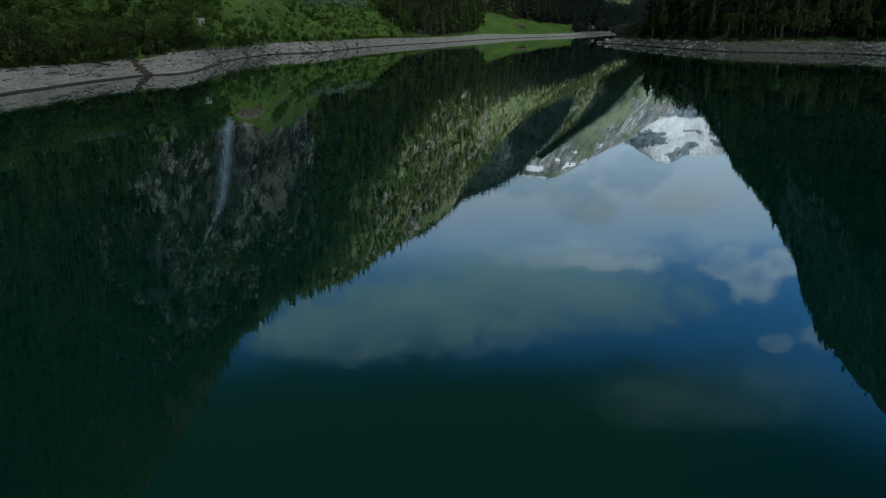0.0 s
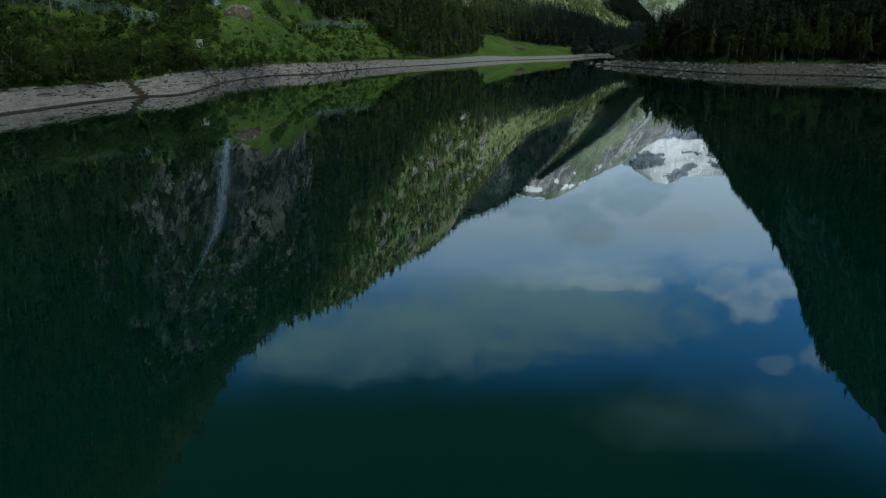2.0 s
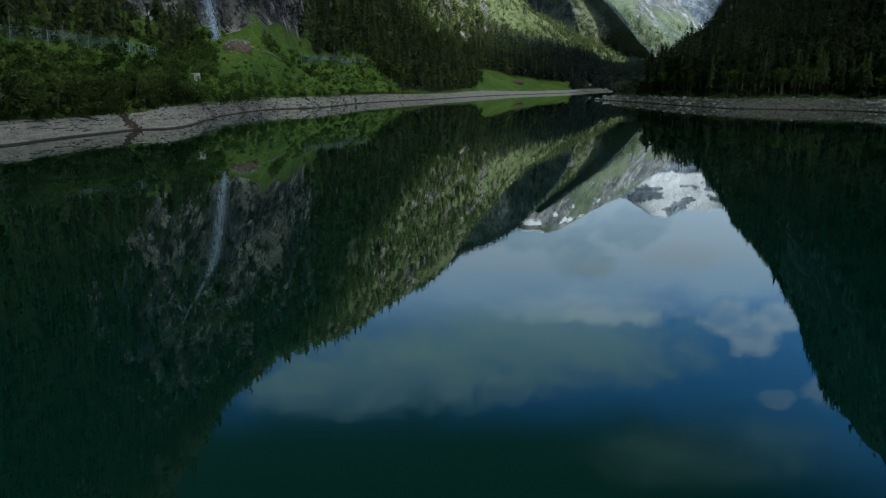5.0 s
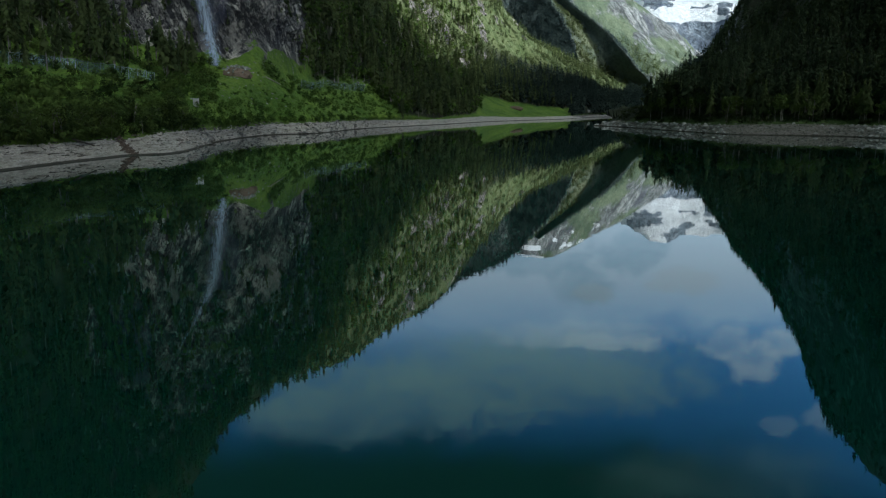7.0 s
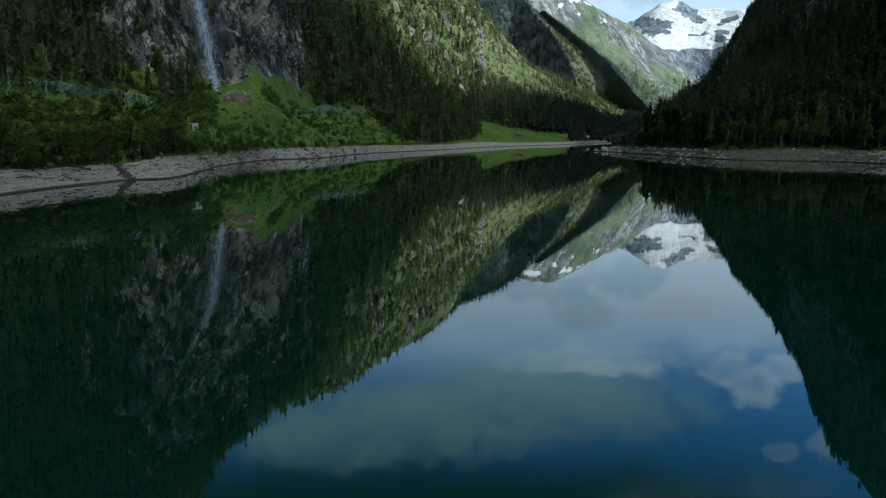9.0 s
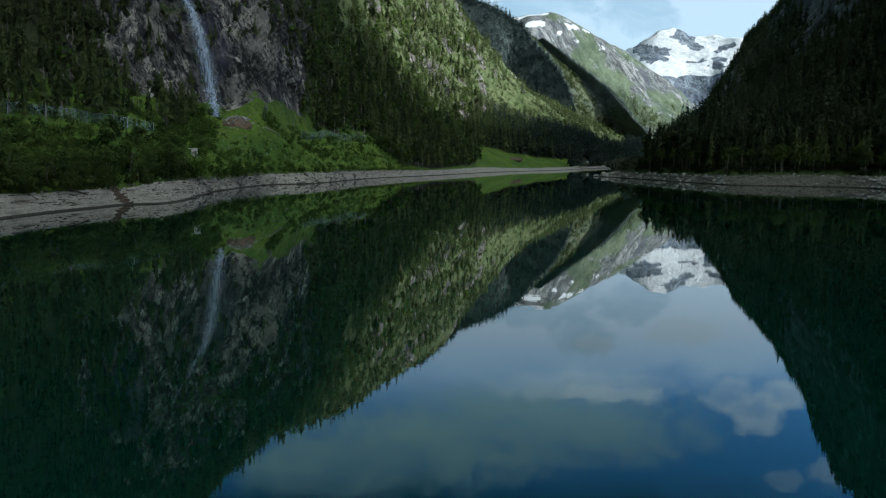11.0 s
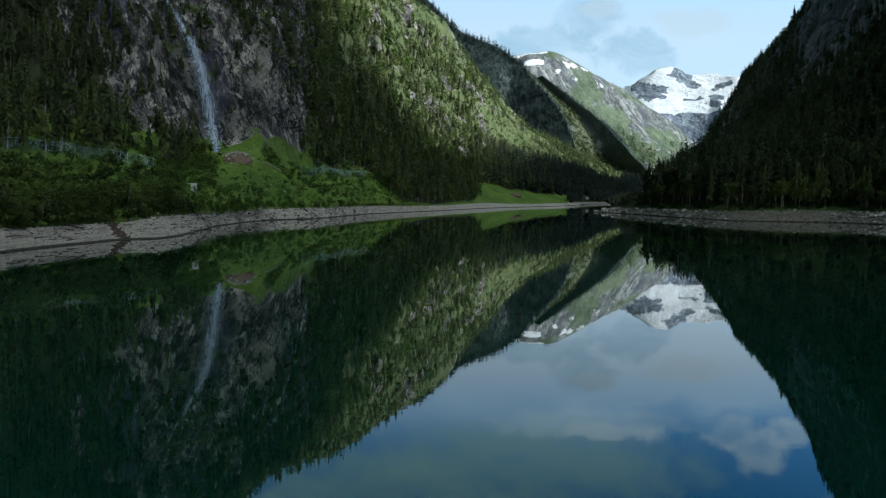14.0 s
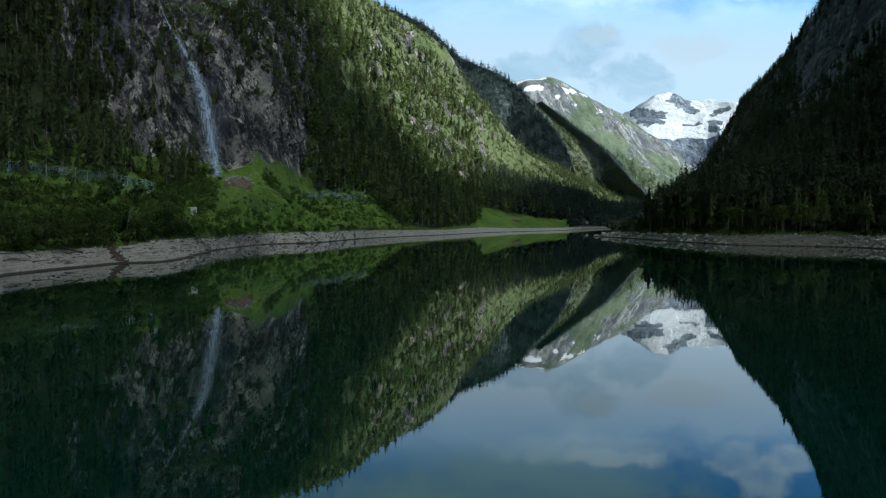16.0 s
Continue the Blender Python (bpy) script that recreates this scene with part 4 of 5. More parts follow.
# ---------------------------------------------------------------- trees


def conifer(branches, slim, seed, trunk=True, low=None):
    """Spruce of height 1: drooping branches all round a trunk. Returns verts, triangles, slots."""
    rng = np.random.default_rng(seed)
    low = rng.uniform(0.05, 0.30) if low is None else low
    f = (np.arange(branches) + rng.uniform(-0.4, 0.4, branches)) / branches
    f = np.clip(1 - (1 - f) ** 0.8, 0, 0.97)
    z = low + (1 - low) * f
    ang = np.arange(branches) * 2.39996 + rng.uniform(-0.5, 0.5, branches)
    r = (slim * (1 - f) ** 0.8 + 0.012) * rng.uniform(0.5, 1.3, branches)
    out = np.stack([np.cos(ang), np.sin(ang), np.zeros(branches)], 1)
    side = np.stack([-np.sin(ang), np.cos(ang), rng.uniform(-0.9, 0.9, branches)], 1)
    stem = np.stack([np.zeros(branches), np.zeros(branches), z + 0.035], 1)
    up = np.array([0, 0, 1.0])
    wide = (r * rng.uniform(0.26, 0.46, branches) * min(1.5, (70 / branches) ** 0.5) + 0.12 / branches)[:, None]
    mid = stem + out * (0.55 * r)[:, None] - up * (0.22 * r)[:, None]
    tip = stem + out * r[:, None] - up * (0.62 * r + 0.01)[:, None]
    V = [np.stack([stem + up * 0.02, mid - side * wide, tip, mid + side * wide], 1).reshape(-1, 3)]
    b = 4 * np.arange(branches)
    F = [np.stack([b, b + 1, b + 2], 1), np.stack([b, b + 2, b + 3], 1)]
    S = [np.zeros(2 * branches, int)]
    k = 4 * branches
    V.append(np.array([(-0.012, 0, 0.86), (0.012, 0.006, 0.86), (0, 0, 1.0), (0, -0.012, 0.86), (0, 0.012, 0.86)]))
    F.append(np.array([[k, k + 1, k + 2], [k + 3, k + 4, k + 2]]))
    S.append(np.zeros(2, int))
    if trunk:
        k += 5
        ang = np.arange(3) * 2.094
        ring = np.stack([np.cos(ang), np.sin(ang), np.zeros(3)], 1)
        V.append(np.vstack([ring * (0.022 if low > 0.4 else 0.014) + [0, 0, -0.06], ring * 0.006 + [0, 0, 0.75]]))
        for q in range(3):
            a0, a1 = k + q, k + (q + 1) % 3
            F.append(np.array([[a0, a1, a1 + 3], [a0, a1 + 3, a0 + 3]]))
            S.append(np.ones(2, int))
    V, F = np.vstack(V), np.vstack(F)
    return V, outward(V, F, "cone"), np.concatenate(S)


def leafy(leaves, seed, wide=0.34, low=0.2, size=0.055):
    """Broadleaf tree of height 1: an uneven crown of leaf sprays in lobes. Returns verts, triangles, slots, ways out of the lobes."""
    rng = np.random.default_rng(seed)
    V, F, S, N = [], [], [], []
    count = 0
    lobes = [(rng.uniform(-0.5, 0.5) * wide, rng.uniform(-0.5, 0.5) * wide, rng.uniform(low + 0.12, 0.86), rng.uniform(0.35, 0.75) * wide) for _ in range(9)]
    per = leaves // len(lobes)
    for x, y, z, r in lobes:
        d = rng.normal(size=(per, 3))
        d /= np.linalg.norm(d, axis=1, keepdims=True)
        c = np.array([x, y, z]) + d * r * rng.uniform(0.45, 1.05, (per, 1)) * [1, 1, 0.8]
        a = rng.normal(size=(per, 3))
        a /= np.linalg.norm(a, axis=1, keepdims=True)
        n2 = d + 0.8 * rng.normal(size=(per, 3))
        b = np.cross(a, n2)
        b /= np.maximum(np.linalg.norm(b, axis=1, keepdims=True), 1e-6)
        a = np.cross(b, n2)
        a /= np.maximum(np.linalg.norm(a, axis=1, keepdims=True), 1e-6)
        s = size * rng.uniform(0.6, 1.4, (per, 1))
        quad = np.stack([c - a * s, c - b * s * 0.5 + a * s * 0.2, c + a * s, c + b * s * 0.5 + a * s * 0.2], 1).reshape(-1, 3)
        base = count + 4 * np.arange(per)
        V.append(quad)
        N.append(np.repeat(d + [0, 0, 0.15], 4, axis=0))
        F.append(np.stack([base, base + 1, base + 2], 1))
        F.append(np.stack([base, base + 2, base + 3], 1))
        S.append(np.zeros(2 * per, int))
        count += 4 * per
    V, F = np.vstack(V), np.vstack(F)
    return V, outward(V, F, "ball"), np.concatenate(S), np.vstack(N)


def stems(seed, low=0.2, wide=0.34):
    rng = np.random.default_rng(seed)
    bm = bmesh.new()
    for k in range(rng.integers(2, 4)):
        lean = Vector((rng.uniform(-1, 1) * wide * 0.5, rng.uniform(-1, 1) * wide * 0.5, 0))
        pts = [Vector((0.012 * k, 0.01 * k, -0.05)), lean * 0.35 + Vector((0, 0, 0.3)), lean + Vector((0, 0, 0.72))]
        limb(bm, pts, 0.017, 0.004)
        for q in range(3):
            z = rng.uniform(0.3, 0.6)
            at0 = lean * (z / 0.72) + Vector((0, 0, z))
            limb(bm, [at0, at0 + Vector((rng.uniform(-1, 1) * wide * 0.6, rng.uniform(-1, 1) * wide * 0.6, 0.16))], 0.006, 0.002)
    return bm


def limb(bm, pts, r0, r1, sides=5):
    """A tapered round limb along pts."""
    rings = []
    for k, p in enumerate(pts):
        r = r0 + (r1 - r0) * k / (len(pts) - 1)
        way = (pts[min(k + 1, len(pts) - 1)] - pts[max(k - 1, 0)]).normalized()
        side = way.cross(Vector((0.31, 0.95, 0.1))).normalized()
        rings.append([bm.verts.new(p + (side * math.cos(t) + way.cross(side) * math.sin(t)) * r) for t in (2 * math.pi * q / sides for q in range(sides))])
    for a, b in zip(rings, rings[1:]):
        for q in range(sides):
            bm.faces.new((a[q], a[(q + 1) % sides], b[(q + 1) % sides], b[q]))
    bm.faces.new(rings[-1])


def joined(name, templates, places, heights, seed, mats, label, category="trees", crown=""):
    """One mesh of many trees: a wood that nobody could count."""
    rng = np.random.default_rng(seed)
    V, F, S, C, N, W, base = [], [], [], [], [], [], 0
    kind = rng.integers(0, len(templates), len(places))
    for t, (tv, tf, ts, *way) in enumerate(templates):
        p, h = places[kind == t], heights[kind == t]
        if not len(p):
            continue
        a = rng.uniform(0, 2 * math.pi, len(p))
        wide = rng.uniform(0.8, 1.25, len(p)) * h
        c, s = np.cos(a) * wide, np.sin(a) * wide
        x = tv[None, :, 0] * c[:, None] - tv[None, :, 1] * s[:, None] + p[:, 0:1]
        y = tv[None, :, 0] * s[:, None] + tv[None, :, 1] * c[:, None] + p[:, 1:2]
        z = tv[None, :, 2] * h[:, None] + p[:, 2:3]
        V.append(np.stack([x, y, z], -1).reshape(-1, 3))
        F.append((tf[None] + (base + np.arange(len(p)) * len(tv))[:, None, None]).reshape(-1, 3))
        S.append(np.tile(ts, len(p)))
        C.append(np.repeat(rng.random(len(p)), len(tv)))
        if crown:
            ca, sa = np.cos(a)[:, None], np.sin(a)[:, None]
            N.append(np.stack([tv[None, :, 0] * ca - tv[None, :, 1] * sa, tv[None, :, 0] * sa + tv[None, :, 1] * ca, np.repeat(tv[None, :, 2], len(p), 0)], -1).reshape(-1, 3))
            w = way[0] if way else tv * [4, 4, 0] + [0, 0, 0.5]
            W.append(np.stack([w[None, :, 0] * ca - w[None, :, 1] * sa, w[None, :, 0] * sa + w[None, :, 1] * ca, np.repeat(w[None, :, 2], len(p), 0)], -1).reshape(-1, 3))
        base += len(p) * len(tv)
    me = mesh_of(name, np.vstack(V), np.vstack(F), mats, np.concatenate(S), smooth=False)
    if crown:
        round_normals(me, np.vstack(N), crown, np.vstack(W))
    at = me.attributes.new("tint", "FLOAT", "POINT")
    at.data.foreach_set("value", np.concatenate(C).astype(np.float32))
    return tagged(new(name, me), label, category, kind="stuff")


def heights(n, lo, hi, seed):
    return np.random.default_rng(seed).uniform(lo, hi, n) ** 1.0


NEAR_SPRUCE = [conifer(84, 0.15, 100 + k) for k in range(6)]
MID_SPRUCE = [conifer(58, 0.145, 120 + k) for k in range(8)]
NEAR_BARE = [conifer(64, 0.13, 110 + k, low=0.45) for k in range(4)]
BARE_SPRUCE = [conifer(40, 0.15, 130 + k, low=0.48) for k in range(4)]
FAR_SPRUCE = [conifer(17, 0.19, 140 + k, trunk=False, low=0.08) for k in range(6)]
SMALL_SPRUCE = [conifer(10, 0.20, 145 + k, trunk=False, low=0.06) for k in range(6)]
TINY_SPRUCE = [conifer(7, 0.22, 150 + k, trunk=False, low=0.05) for k in range(4)]
BROAD = [leafy(234, 160 + k, size=0.062) for k in range(5)]
MID_BROAD = [leafy(108, 165 + k, wide=0.34, low=0.1, size=0.076) for k in range(5)]
FAR_BROAD = [leafy(36, 170 + k, wide=0.42, low=0.02, size=0.13) for k in range(4)]
TINY_BROAD = [leafy(18, 175 + k, wide=0.46, low=0.0, size=0.18) for k in range(4)]
LOW_BUSH = [leafy(72, 180 + k, wide=0.75, low=-0.05, size=0.14) for k in range(4)]


def clumps(p, size, seed, lo=-0.1, hi=0.2):
    return smooth01(fbm(p, size, 3, seed), lo, hi)


def clear_view(p):
    """Leaves the hut at the lake's end free of trees."""
    q = p[:, 0] / p[:, 1]
    return p[~((q > 0.186) & (q < 0.203) & (p[:, 1] < 1135))]


# left: spruce wood right of the waterfall and the spur that runs down to the meadow
def wood_left(p, u, v, st):
    edge = 4.55 - 2.1 * smooth01(u, 7.7, 8.8) + 0.5 * fbm(p, 30.0, 2, 203)
    top = 5.45 - 0.9 * smooth01(u, 8.2, 9.5) + 0.5 * fbm(p, 45.0, 3, 204)
    a = inside(u, 6.7, 9.95, 0.15) * smooth01(v, edge, edge + 0.25) * (1 - 0.8 * smooth01(v, top - 0.4, top + 0.4)) * (1 - smooth01(v, 6.2, 6.8))
    b = 0.0
    c = inside(u, 1.0, 7.0, 0.3) * inside(v, 5.0, 6.9, 0.1) * 0.05 * clumps(p, 30, 201) + 0.12 * inside(u, 1.0, 7.0, 0.3) * inside(v, 6.3, 6.95, 0.1)
    return a + 0.75 * b + c


pts = left.scatter(1500, lambda p, u, v, st: (1.5 * inside(u, 1.75, 3.0, 0.2)) * inside(v, 4.3, 6.9, 0.1) + inside(u, 2.8, 4.2, 0.3) * inside(v, 4.35, 5.1, 0.1), 55)
joined("spruce_wood", NEAR_SPRUCE + NEAR_BARE, pts, heights(len(pts), 9, 19, 56), 57, [MAT_SPRUCE, MAT_BIRCH], "tall spruces with bare lower trunks below the cliff", crown="cone")
pts = left.scatter(3000, wood_left, 1)
k = int(len(pts) * 0.54)
joined("spruce_wood", MID_SPRUCE[:4] + BARE_SPRUCE, pts[:k], heights(k, 10, 23, 2), 3, [MAT_SPRUCE, MAT_BIRCH], "dense dark spruce wood on the steep slope", crown="cone")
# Leaves lightened: half light on this slope is put into their colour.
joined("green_wood", FAR_BROAD, pts[k:], heights(len(pts) - k, 6, 13, 4), 5, [MAT_SHRUB, MAT_BARK], "broadleaf trees mixed into the spruce wood", crown="ball")


def wood_lower(p, u, v, st):
    return inside(u, 9.9, 14.0, 0.15) * inside(v, np.where(u > 12.2, 3.0, 3.9), np.where(u > 13.3, 5.6, 4.95), 0.12)


pts = clear_view(left.scatter(2700, wood_lower, 5))
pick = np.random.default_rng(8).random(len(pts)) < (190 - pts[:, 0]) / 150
joined("valley_wood", FAR_SPRUCE + MID_SPRUCE[:3], pts[~pick], heights(int((~pick).sum()), 14, 26, 6), 7, [MAT_HAZED_SPRUCE, MAT_BARK], "dark shaded spruce wood at the lake's end", crown="cone")
joined("valley_wood", FAR_SPRUCE + MID_SPRUCE[:2], pts[pick], heights(int(pick.sum()), 13, 23, 6), 8, [MAT_SPRUCE, MAT_BARK], "green spruce wood at the foot of the slope", crown="cone")


def wood_upper(p, u, v, st):
    low = 5.15 - 0.6 * smooth01(u, 8.3, 9.5)
    return smooth01(u, 1.0, 2.0) * smooth01(v, low, low + 0.5) * (0.25 + 0.75 * clumps(p, 70, 205, -0.2, 0.2))


def sunny(p, u, v, st):
    # No larches on the high left slope: its darkness imitates cloud shade.
    return wood_upper(p, u, v, st) * smooth01(u, 7.2, 8.6) * (1 - smooth01(v, 6.3, 6.6) * (1 - smooth01(u, 8.2, 9.0)))


def shady(p, u, v, st):
    return wood_upper(p, u, v, st) * (1 - 0.6 * inside(u, 5.3, 8.0, 0.3)) * (1 - 0.6 * inside(u, 2.9, 5.6, 0.3) * (1 - smooth01(v, 6.4, 6.7))) * (1 - 0.8 * smooth01(u, 7.0, 8.6))


pts = left.scatter(3300, shady, 9)
near = pts[:, 1] < 560
joined("slope_wood", MID_SPRUCE, pts[near], heights(int(near.sum()), 8, 17, 10), 11, [MAT_SPRUCE, MAT_BIRCH], "spruces on the slopes round the cliff", crown="cone")
joined("slope_wood", FAR_SPRUCE, pts[~near], heights(int((~near).sum()), 8, 18, 10), 11, [MAT_SPRUCE, MAT_BARK], "open spruce wood on the high slope", crown="cone")
pts = left.scatter(700, sunny, 14)
joined("slope_wood", FAR_SPRUCE, pts, heights(len(pts), 4, 11, 15), 16, [MAT_SPRUCE, MAT_BARK], "scattered spruces on the sunlit slope", crown="cone")
pts = left.scatter(2600, sunny, 10)
joined("larch_wood", TINY_BROAD, pts, heights(len(pts), 2.5, 7, 12), 13, [MAT_LARCH, MAT_BARK], "light green larch and birch on the sunlit slope", crown="ball")

# bushes on the ledges of the cliff
pts = left.scatter(760, lambda p, u, v, st: inside(u, 1.7, 7.0, 0.3) * inside(v, 4.8, 6.8, 0.1) * clumps(p, 22, 221, -0.05, 0.15) * (1 - 0.85 * np.clip(np.abs(cliff_tone(p, u, v, st)), 0, 1)), 37)
joined("ledge_bushes", MID_BROAD, pts, heights(len(pts), 1.6, 5, 38), 39, [MAT_ALDER, MAT_BARK], "green bushes on the ledges of the cliff", "bushes", crown="ball")

# right: mixed wood from the shore to the ridge


def wood_right(p, u, v, st):
    return inside(v, 3.25, 6.35, 0.1) * (1 - 0.6 * smooth01(v, 5.7, 6.3) * smooth01(u, 4.4, 5.0)) * (1 - smooth01(u, 6.7, 7.3)) * smooth01(u, 1.22, 1.42)


pts = right.scatter(3300, wood_right, 15)
k = int(len(pts) * 0.74)
tip = 0.35 + 0.65 * smooth01(640 - pts[:, 1], -60, 200)
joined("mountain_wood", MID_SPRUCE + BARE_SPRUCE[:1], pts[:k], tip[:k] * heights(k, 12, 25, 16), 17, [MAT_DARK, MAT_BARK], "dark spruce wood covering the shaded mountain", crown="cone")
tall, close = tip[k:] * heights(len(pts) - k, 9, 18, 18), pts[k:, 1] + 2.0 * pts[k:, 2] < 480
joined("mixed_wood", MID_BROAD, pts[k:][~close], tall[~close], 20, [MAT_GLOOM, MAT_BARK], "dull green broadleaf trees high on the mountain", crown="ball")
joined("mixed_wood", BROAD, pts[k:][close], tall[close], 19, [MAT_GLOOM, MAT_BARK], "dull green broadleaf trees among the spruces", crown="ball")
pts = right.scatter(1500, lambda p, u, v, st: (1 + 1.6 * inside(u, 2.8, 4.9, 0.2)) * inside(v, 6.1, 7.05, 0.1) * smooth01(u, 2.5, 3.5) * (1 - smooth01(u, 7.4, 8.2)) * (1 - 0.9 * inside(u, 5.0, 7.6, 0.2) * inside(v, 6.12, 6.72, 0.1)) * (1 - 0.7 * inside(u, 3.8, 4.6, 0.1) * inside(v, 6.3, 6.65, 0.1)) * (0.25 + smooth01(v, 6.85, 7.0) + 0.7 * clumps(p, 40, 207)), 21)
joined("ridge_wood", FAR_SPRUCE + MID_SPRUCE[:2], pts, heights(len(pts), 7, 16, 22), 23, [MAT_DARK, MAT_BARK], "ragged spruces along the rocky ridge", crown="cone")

# spurs up the valley
pts = spur_near.scatter(7500, lambda p, u, v, st: smooth01(v, 0.8, 1.3) * (0.6 + 0.5 * clumps(p, 110, 209) + 2.5 * smooth01(v, 2.85, 2.97)), 25)
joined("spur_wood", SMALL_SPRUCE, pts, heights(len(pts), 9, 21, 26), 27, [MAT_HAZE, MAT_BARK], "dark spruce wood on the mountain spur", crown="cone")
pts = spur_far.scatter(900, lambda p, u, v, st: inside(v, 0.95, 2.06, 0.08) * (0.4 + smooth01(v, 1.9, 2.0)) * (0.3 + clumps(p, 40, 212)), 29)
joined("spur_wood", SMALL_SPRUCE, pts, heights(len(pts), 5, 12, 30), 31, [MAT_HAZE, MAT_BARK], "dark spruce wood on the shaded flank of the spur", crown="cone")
pts = spur_far.scatter(550, lambda p, u, v, st: inside(v, 0.0, 0.95, 0.05) * (0.2 + clumps(p, 50, 210, -0.2, 0.2)), 28)
joined("larch_wood", TINY_BROAD + SMALL_SPRUCE, pts, heights(len(pts), 5, 13, 28), 29, [MAT_LARCH, MAT_BARK], "light green larches on the sunlit flank of the spur", crown="ball")

pts = hill.scatter(2200, lambda p, u, v, st: inside(v, 0.3, 1.5, 0.4) * clumps(p, 120, 213, -0.1, 0.3), 51)
joined("hill_wood", TINY_SPRUCE, pts, heights(len(pts), 12, 22, 52), 53, [MAT_SPRUCE, MAT_BARK], "scattered spruces on the lower alpine slope", crown="cone")

# shrubs and alders between the shore and the rockfall nets
pts = left.scatter(130, lambda p, u, v, st: inside(u, 1.7, 4.35, 0.12) * inside(v, 2.4, 3.75, 0.12), 33)
pts = pts[~((np.abs(pts[:, 0] / pts[:, 1] + 0.336) < 0.016) & (pts[:, 1] > 222))]
joined("shrubs", BROAD, pts, heights(len(pts), 2.6, 8.5, 34), 35, [MAT_ALDER, MAT_BARK], "dense green alder shrubs above the gravel shore", "shrubs", crown="ball")
pts = left.scatter(300, lambda p, u, v, st: inside(u, 1.7, 5.0, 0.15) * inside(v, 3.4, 4.9, 0.12), 43)
pts = pts[~((np.abs(pts[:, 0] / pts[:, 1] + 0.336) < 0.016) & (pts[:, 1] > 222) & (pts[:, 1] < 262))]
joined("low_bushes", LOW_BUSH, pts, heights(len(pts), 1.6, 4.2, 44), 45, [MAT_ALDER, MAT_BARK], "low green bushes on the slope behind the nets", "bushes", crown="ball")

pts = left.scatter(360, lambda p, u, v, st: inside(u, 4.5, 8.6, 0.15) * inside(v, 2.25, 4.4, 0.1) * clumps(p, 14, 223, 0.0, 0.2), 61)
joined("meadow_weeds", LOW_BUSH, pts, heights(len(pts), 0.5, 1.7, 62), 63, [MAT_SHRUB, MAT_BARK], "low green weeds and brush on the meadow", "weeds", crown="ball")
def brush(p, u, v, st):
    """Brush along the gully right of the knoll, under the waterfall, and at the foot of the meadow."""
    gully = inside(u, 5.9, 7.3, 0.1) * (1 - smooth01(np.abs(v - 4.45 + 0.75 * (u - 5.95)), 0.06, 0.22))
    spray = inside(u, 3.9, 4.95, 0.1) * inside(v, 3.5, 4.85, 0.1)
    foot = inside(u, 4.45, 6.6, 0.1) * inside(v, 2.35, 3.15, 0.1) + inside(u, 6.9, 8.5, 0.1) * inside(v, 2.4, 3.0, 0.1) * 0.5
    strip = 0.35 * inside(u, 6.4, 8.4, 0.1) * inside(v, 3.2, 4.5, 0.1)
    return 1.6 * gully + 1.2 * spray + foot + strip


pts = left.scatter(650, brush, 91)
joined("green_brush", FAR_BROAD + LOW_BUSH, pts, heights(len(pts), 1.0, 3.0, 92), 93, [MAT_SHRUB, MAT_BARK], "dense green brush round the open meadow", "bushes", crown="ball")
pts = right.scatter(420, lambda p, u, v, st: inside(u, 1.2, 7.2, 0.1) * inside(v, 2.75, 3.6, 0.1), 64)
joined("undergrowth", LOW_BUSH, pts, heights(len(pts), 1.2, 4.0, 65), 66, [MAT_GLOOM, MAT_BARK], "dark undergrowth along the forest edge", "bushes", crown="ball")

pts = right.scatter(1100, lambda p, u, v, st: inside(u, 1.1, 4.2, 0.2) * smooth01(v, 6.9, 7.1), 67)
joined("back_wood", FAR_SPRUCE, pts, heights(len(pts), 10, 20, 68), 69, [MAT_HAZED_SPRUCE, MAT_BARK], "dark spruces behind the point", crown="cone")
pts = left.scatter(900, lambda p, u, v, st: inside(u, 5.3, 8.4, 0.2) * inside(v, 5.5, 6.9, 0.1) * (0.25 + clumps(p, 45, 231)), 71)
joined("green_wood", FAR_BROAD, pts, heights(len(pts), 3, 9, 72), 73, [MAT_LARCH, MAT_BARK], "light green broadleaf trees above the cliff", crown="ball")

pts = clear_view(left.scatter(1300, lambda p, u, v, st: inside(u, 12.1, 13.95, 0.1) * inside(v, 2.7, 4.9, 0.1), 75))
joined("valley_wood", FAR_SPRUCE, pts, heights(len(pts), 14, 25, 76), 77, [MAT_HAZED_SPRUCE, MAT_BARK], "dark spruces closing the valley beyond the lake", crown="cone")

pts = right.scatter(160, lambda p, u, v, st: inside(u, 0.5, 1.3, 0.1) * inside(v, 2.9, 5.0, 0.2), 78)
joined("point_bushes", LOW_BUSH, pts, heights(len(pts), 0.8, 2.4, 79), 80, [MAT_GLOOM, MAT_BARK], "low dark bushes on the bare stony point", "bushes", crown="ball")

pts = left.scatter(130, lambda p, u, v, st: inside(u, 1.7, 4.4, 0.1) * inside(v, 2.15, 2.55, 0.05) * (1 - inside(u, 3.0, 3.14, 0.02)), 81)
joined("shore_bushes", LOW_BUSH, pts, heights(len(pts), 1.4, 3.6, 82), 83, [MAT_ALDER, MAT_BARK], "low green bushes overhanging the gravel", "bushes", crown="ball")

pts = left.scatter(170, lambda p, u, v, st: inside(u, 4.5, 8.3, 0.1) * inside(v, 2.1, 2.5, 0.06) * clumps(p, 12, 233, -0.1, 0.15), 84)
joined("shore_bushes", LOW_BUSH, pts, heights(len(pts), 0.9, 2.6, 85), 86, [MAT_SHRUB, MAT_BARK], "low green bushes between meadow and gravel", "bushes", crown="ball")

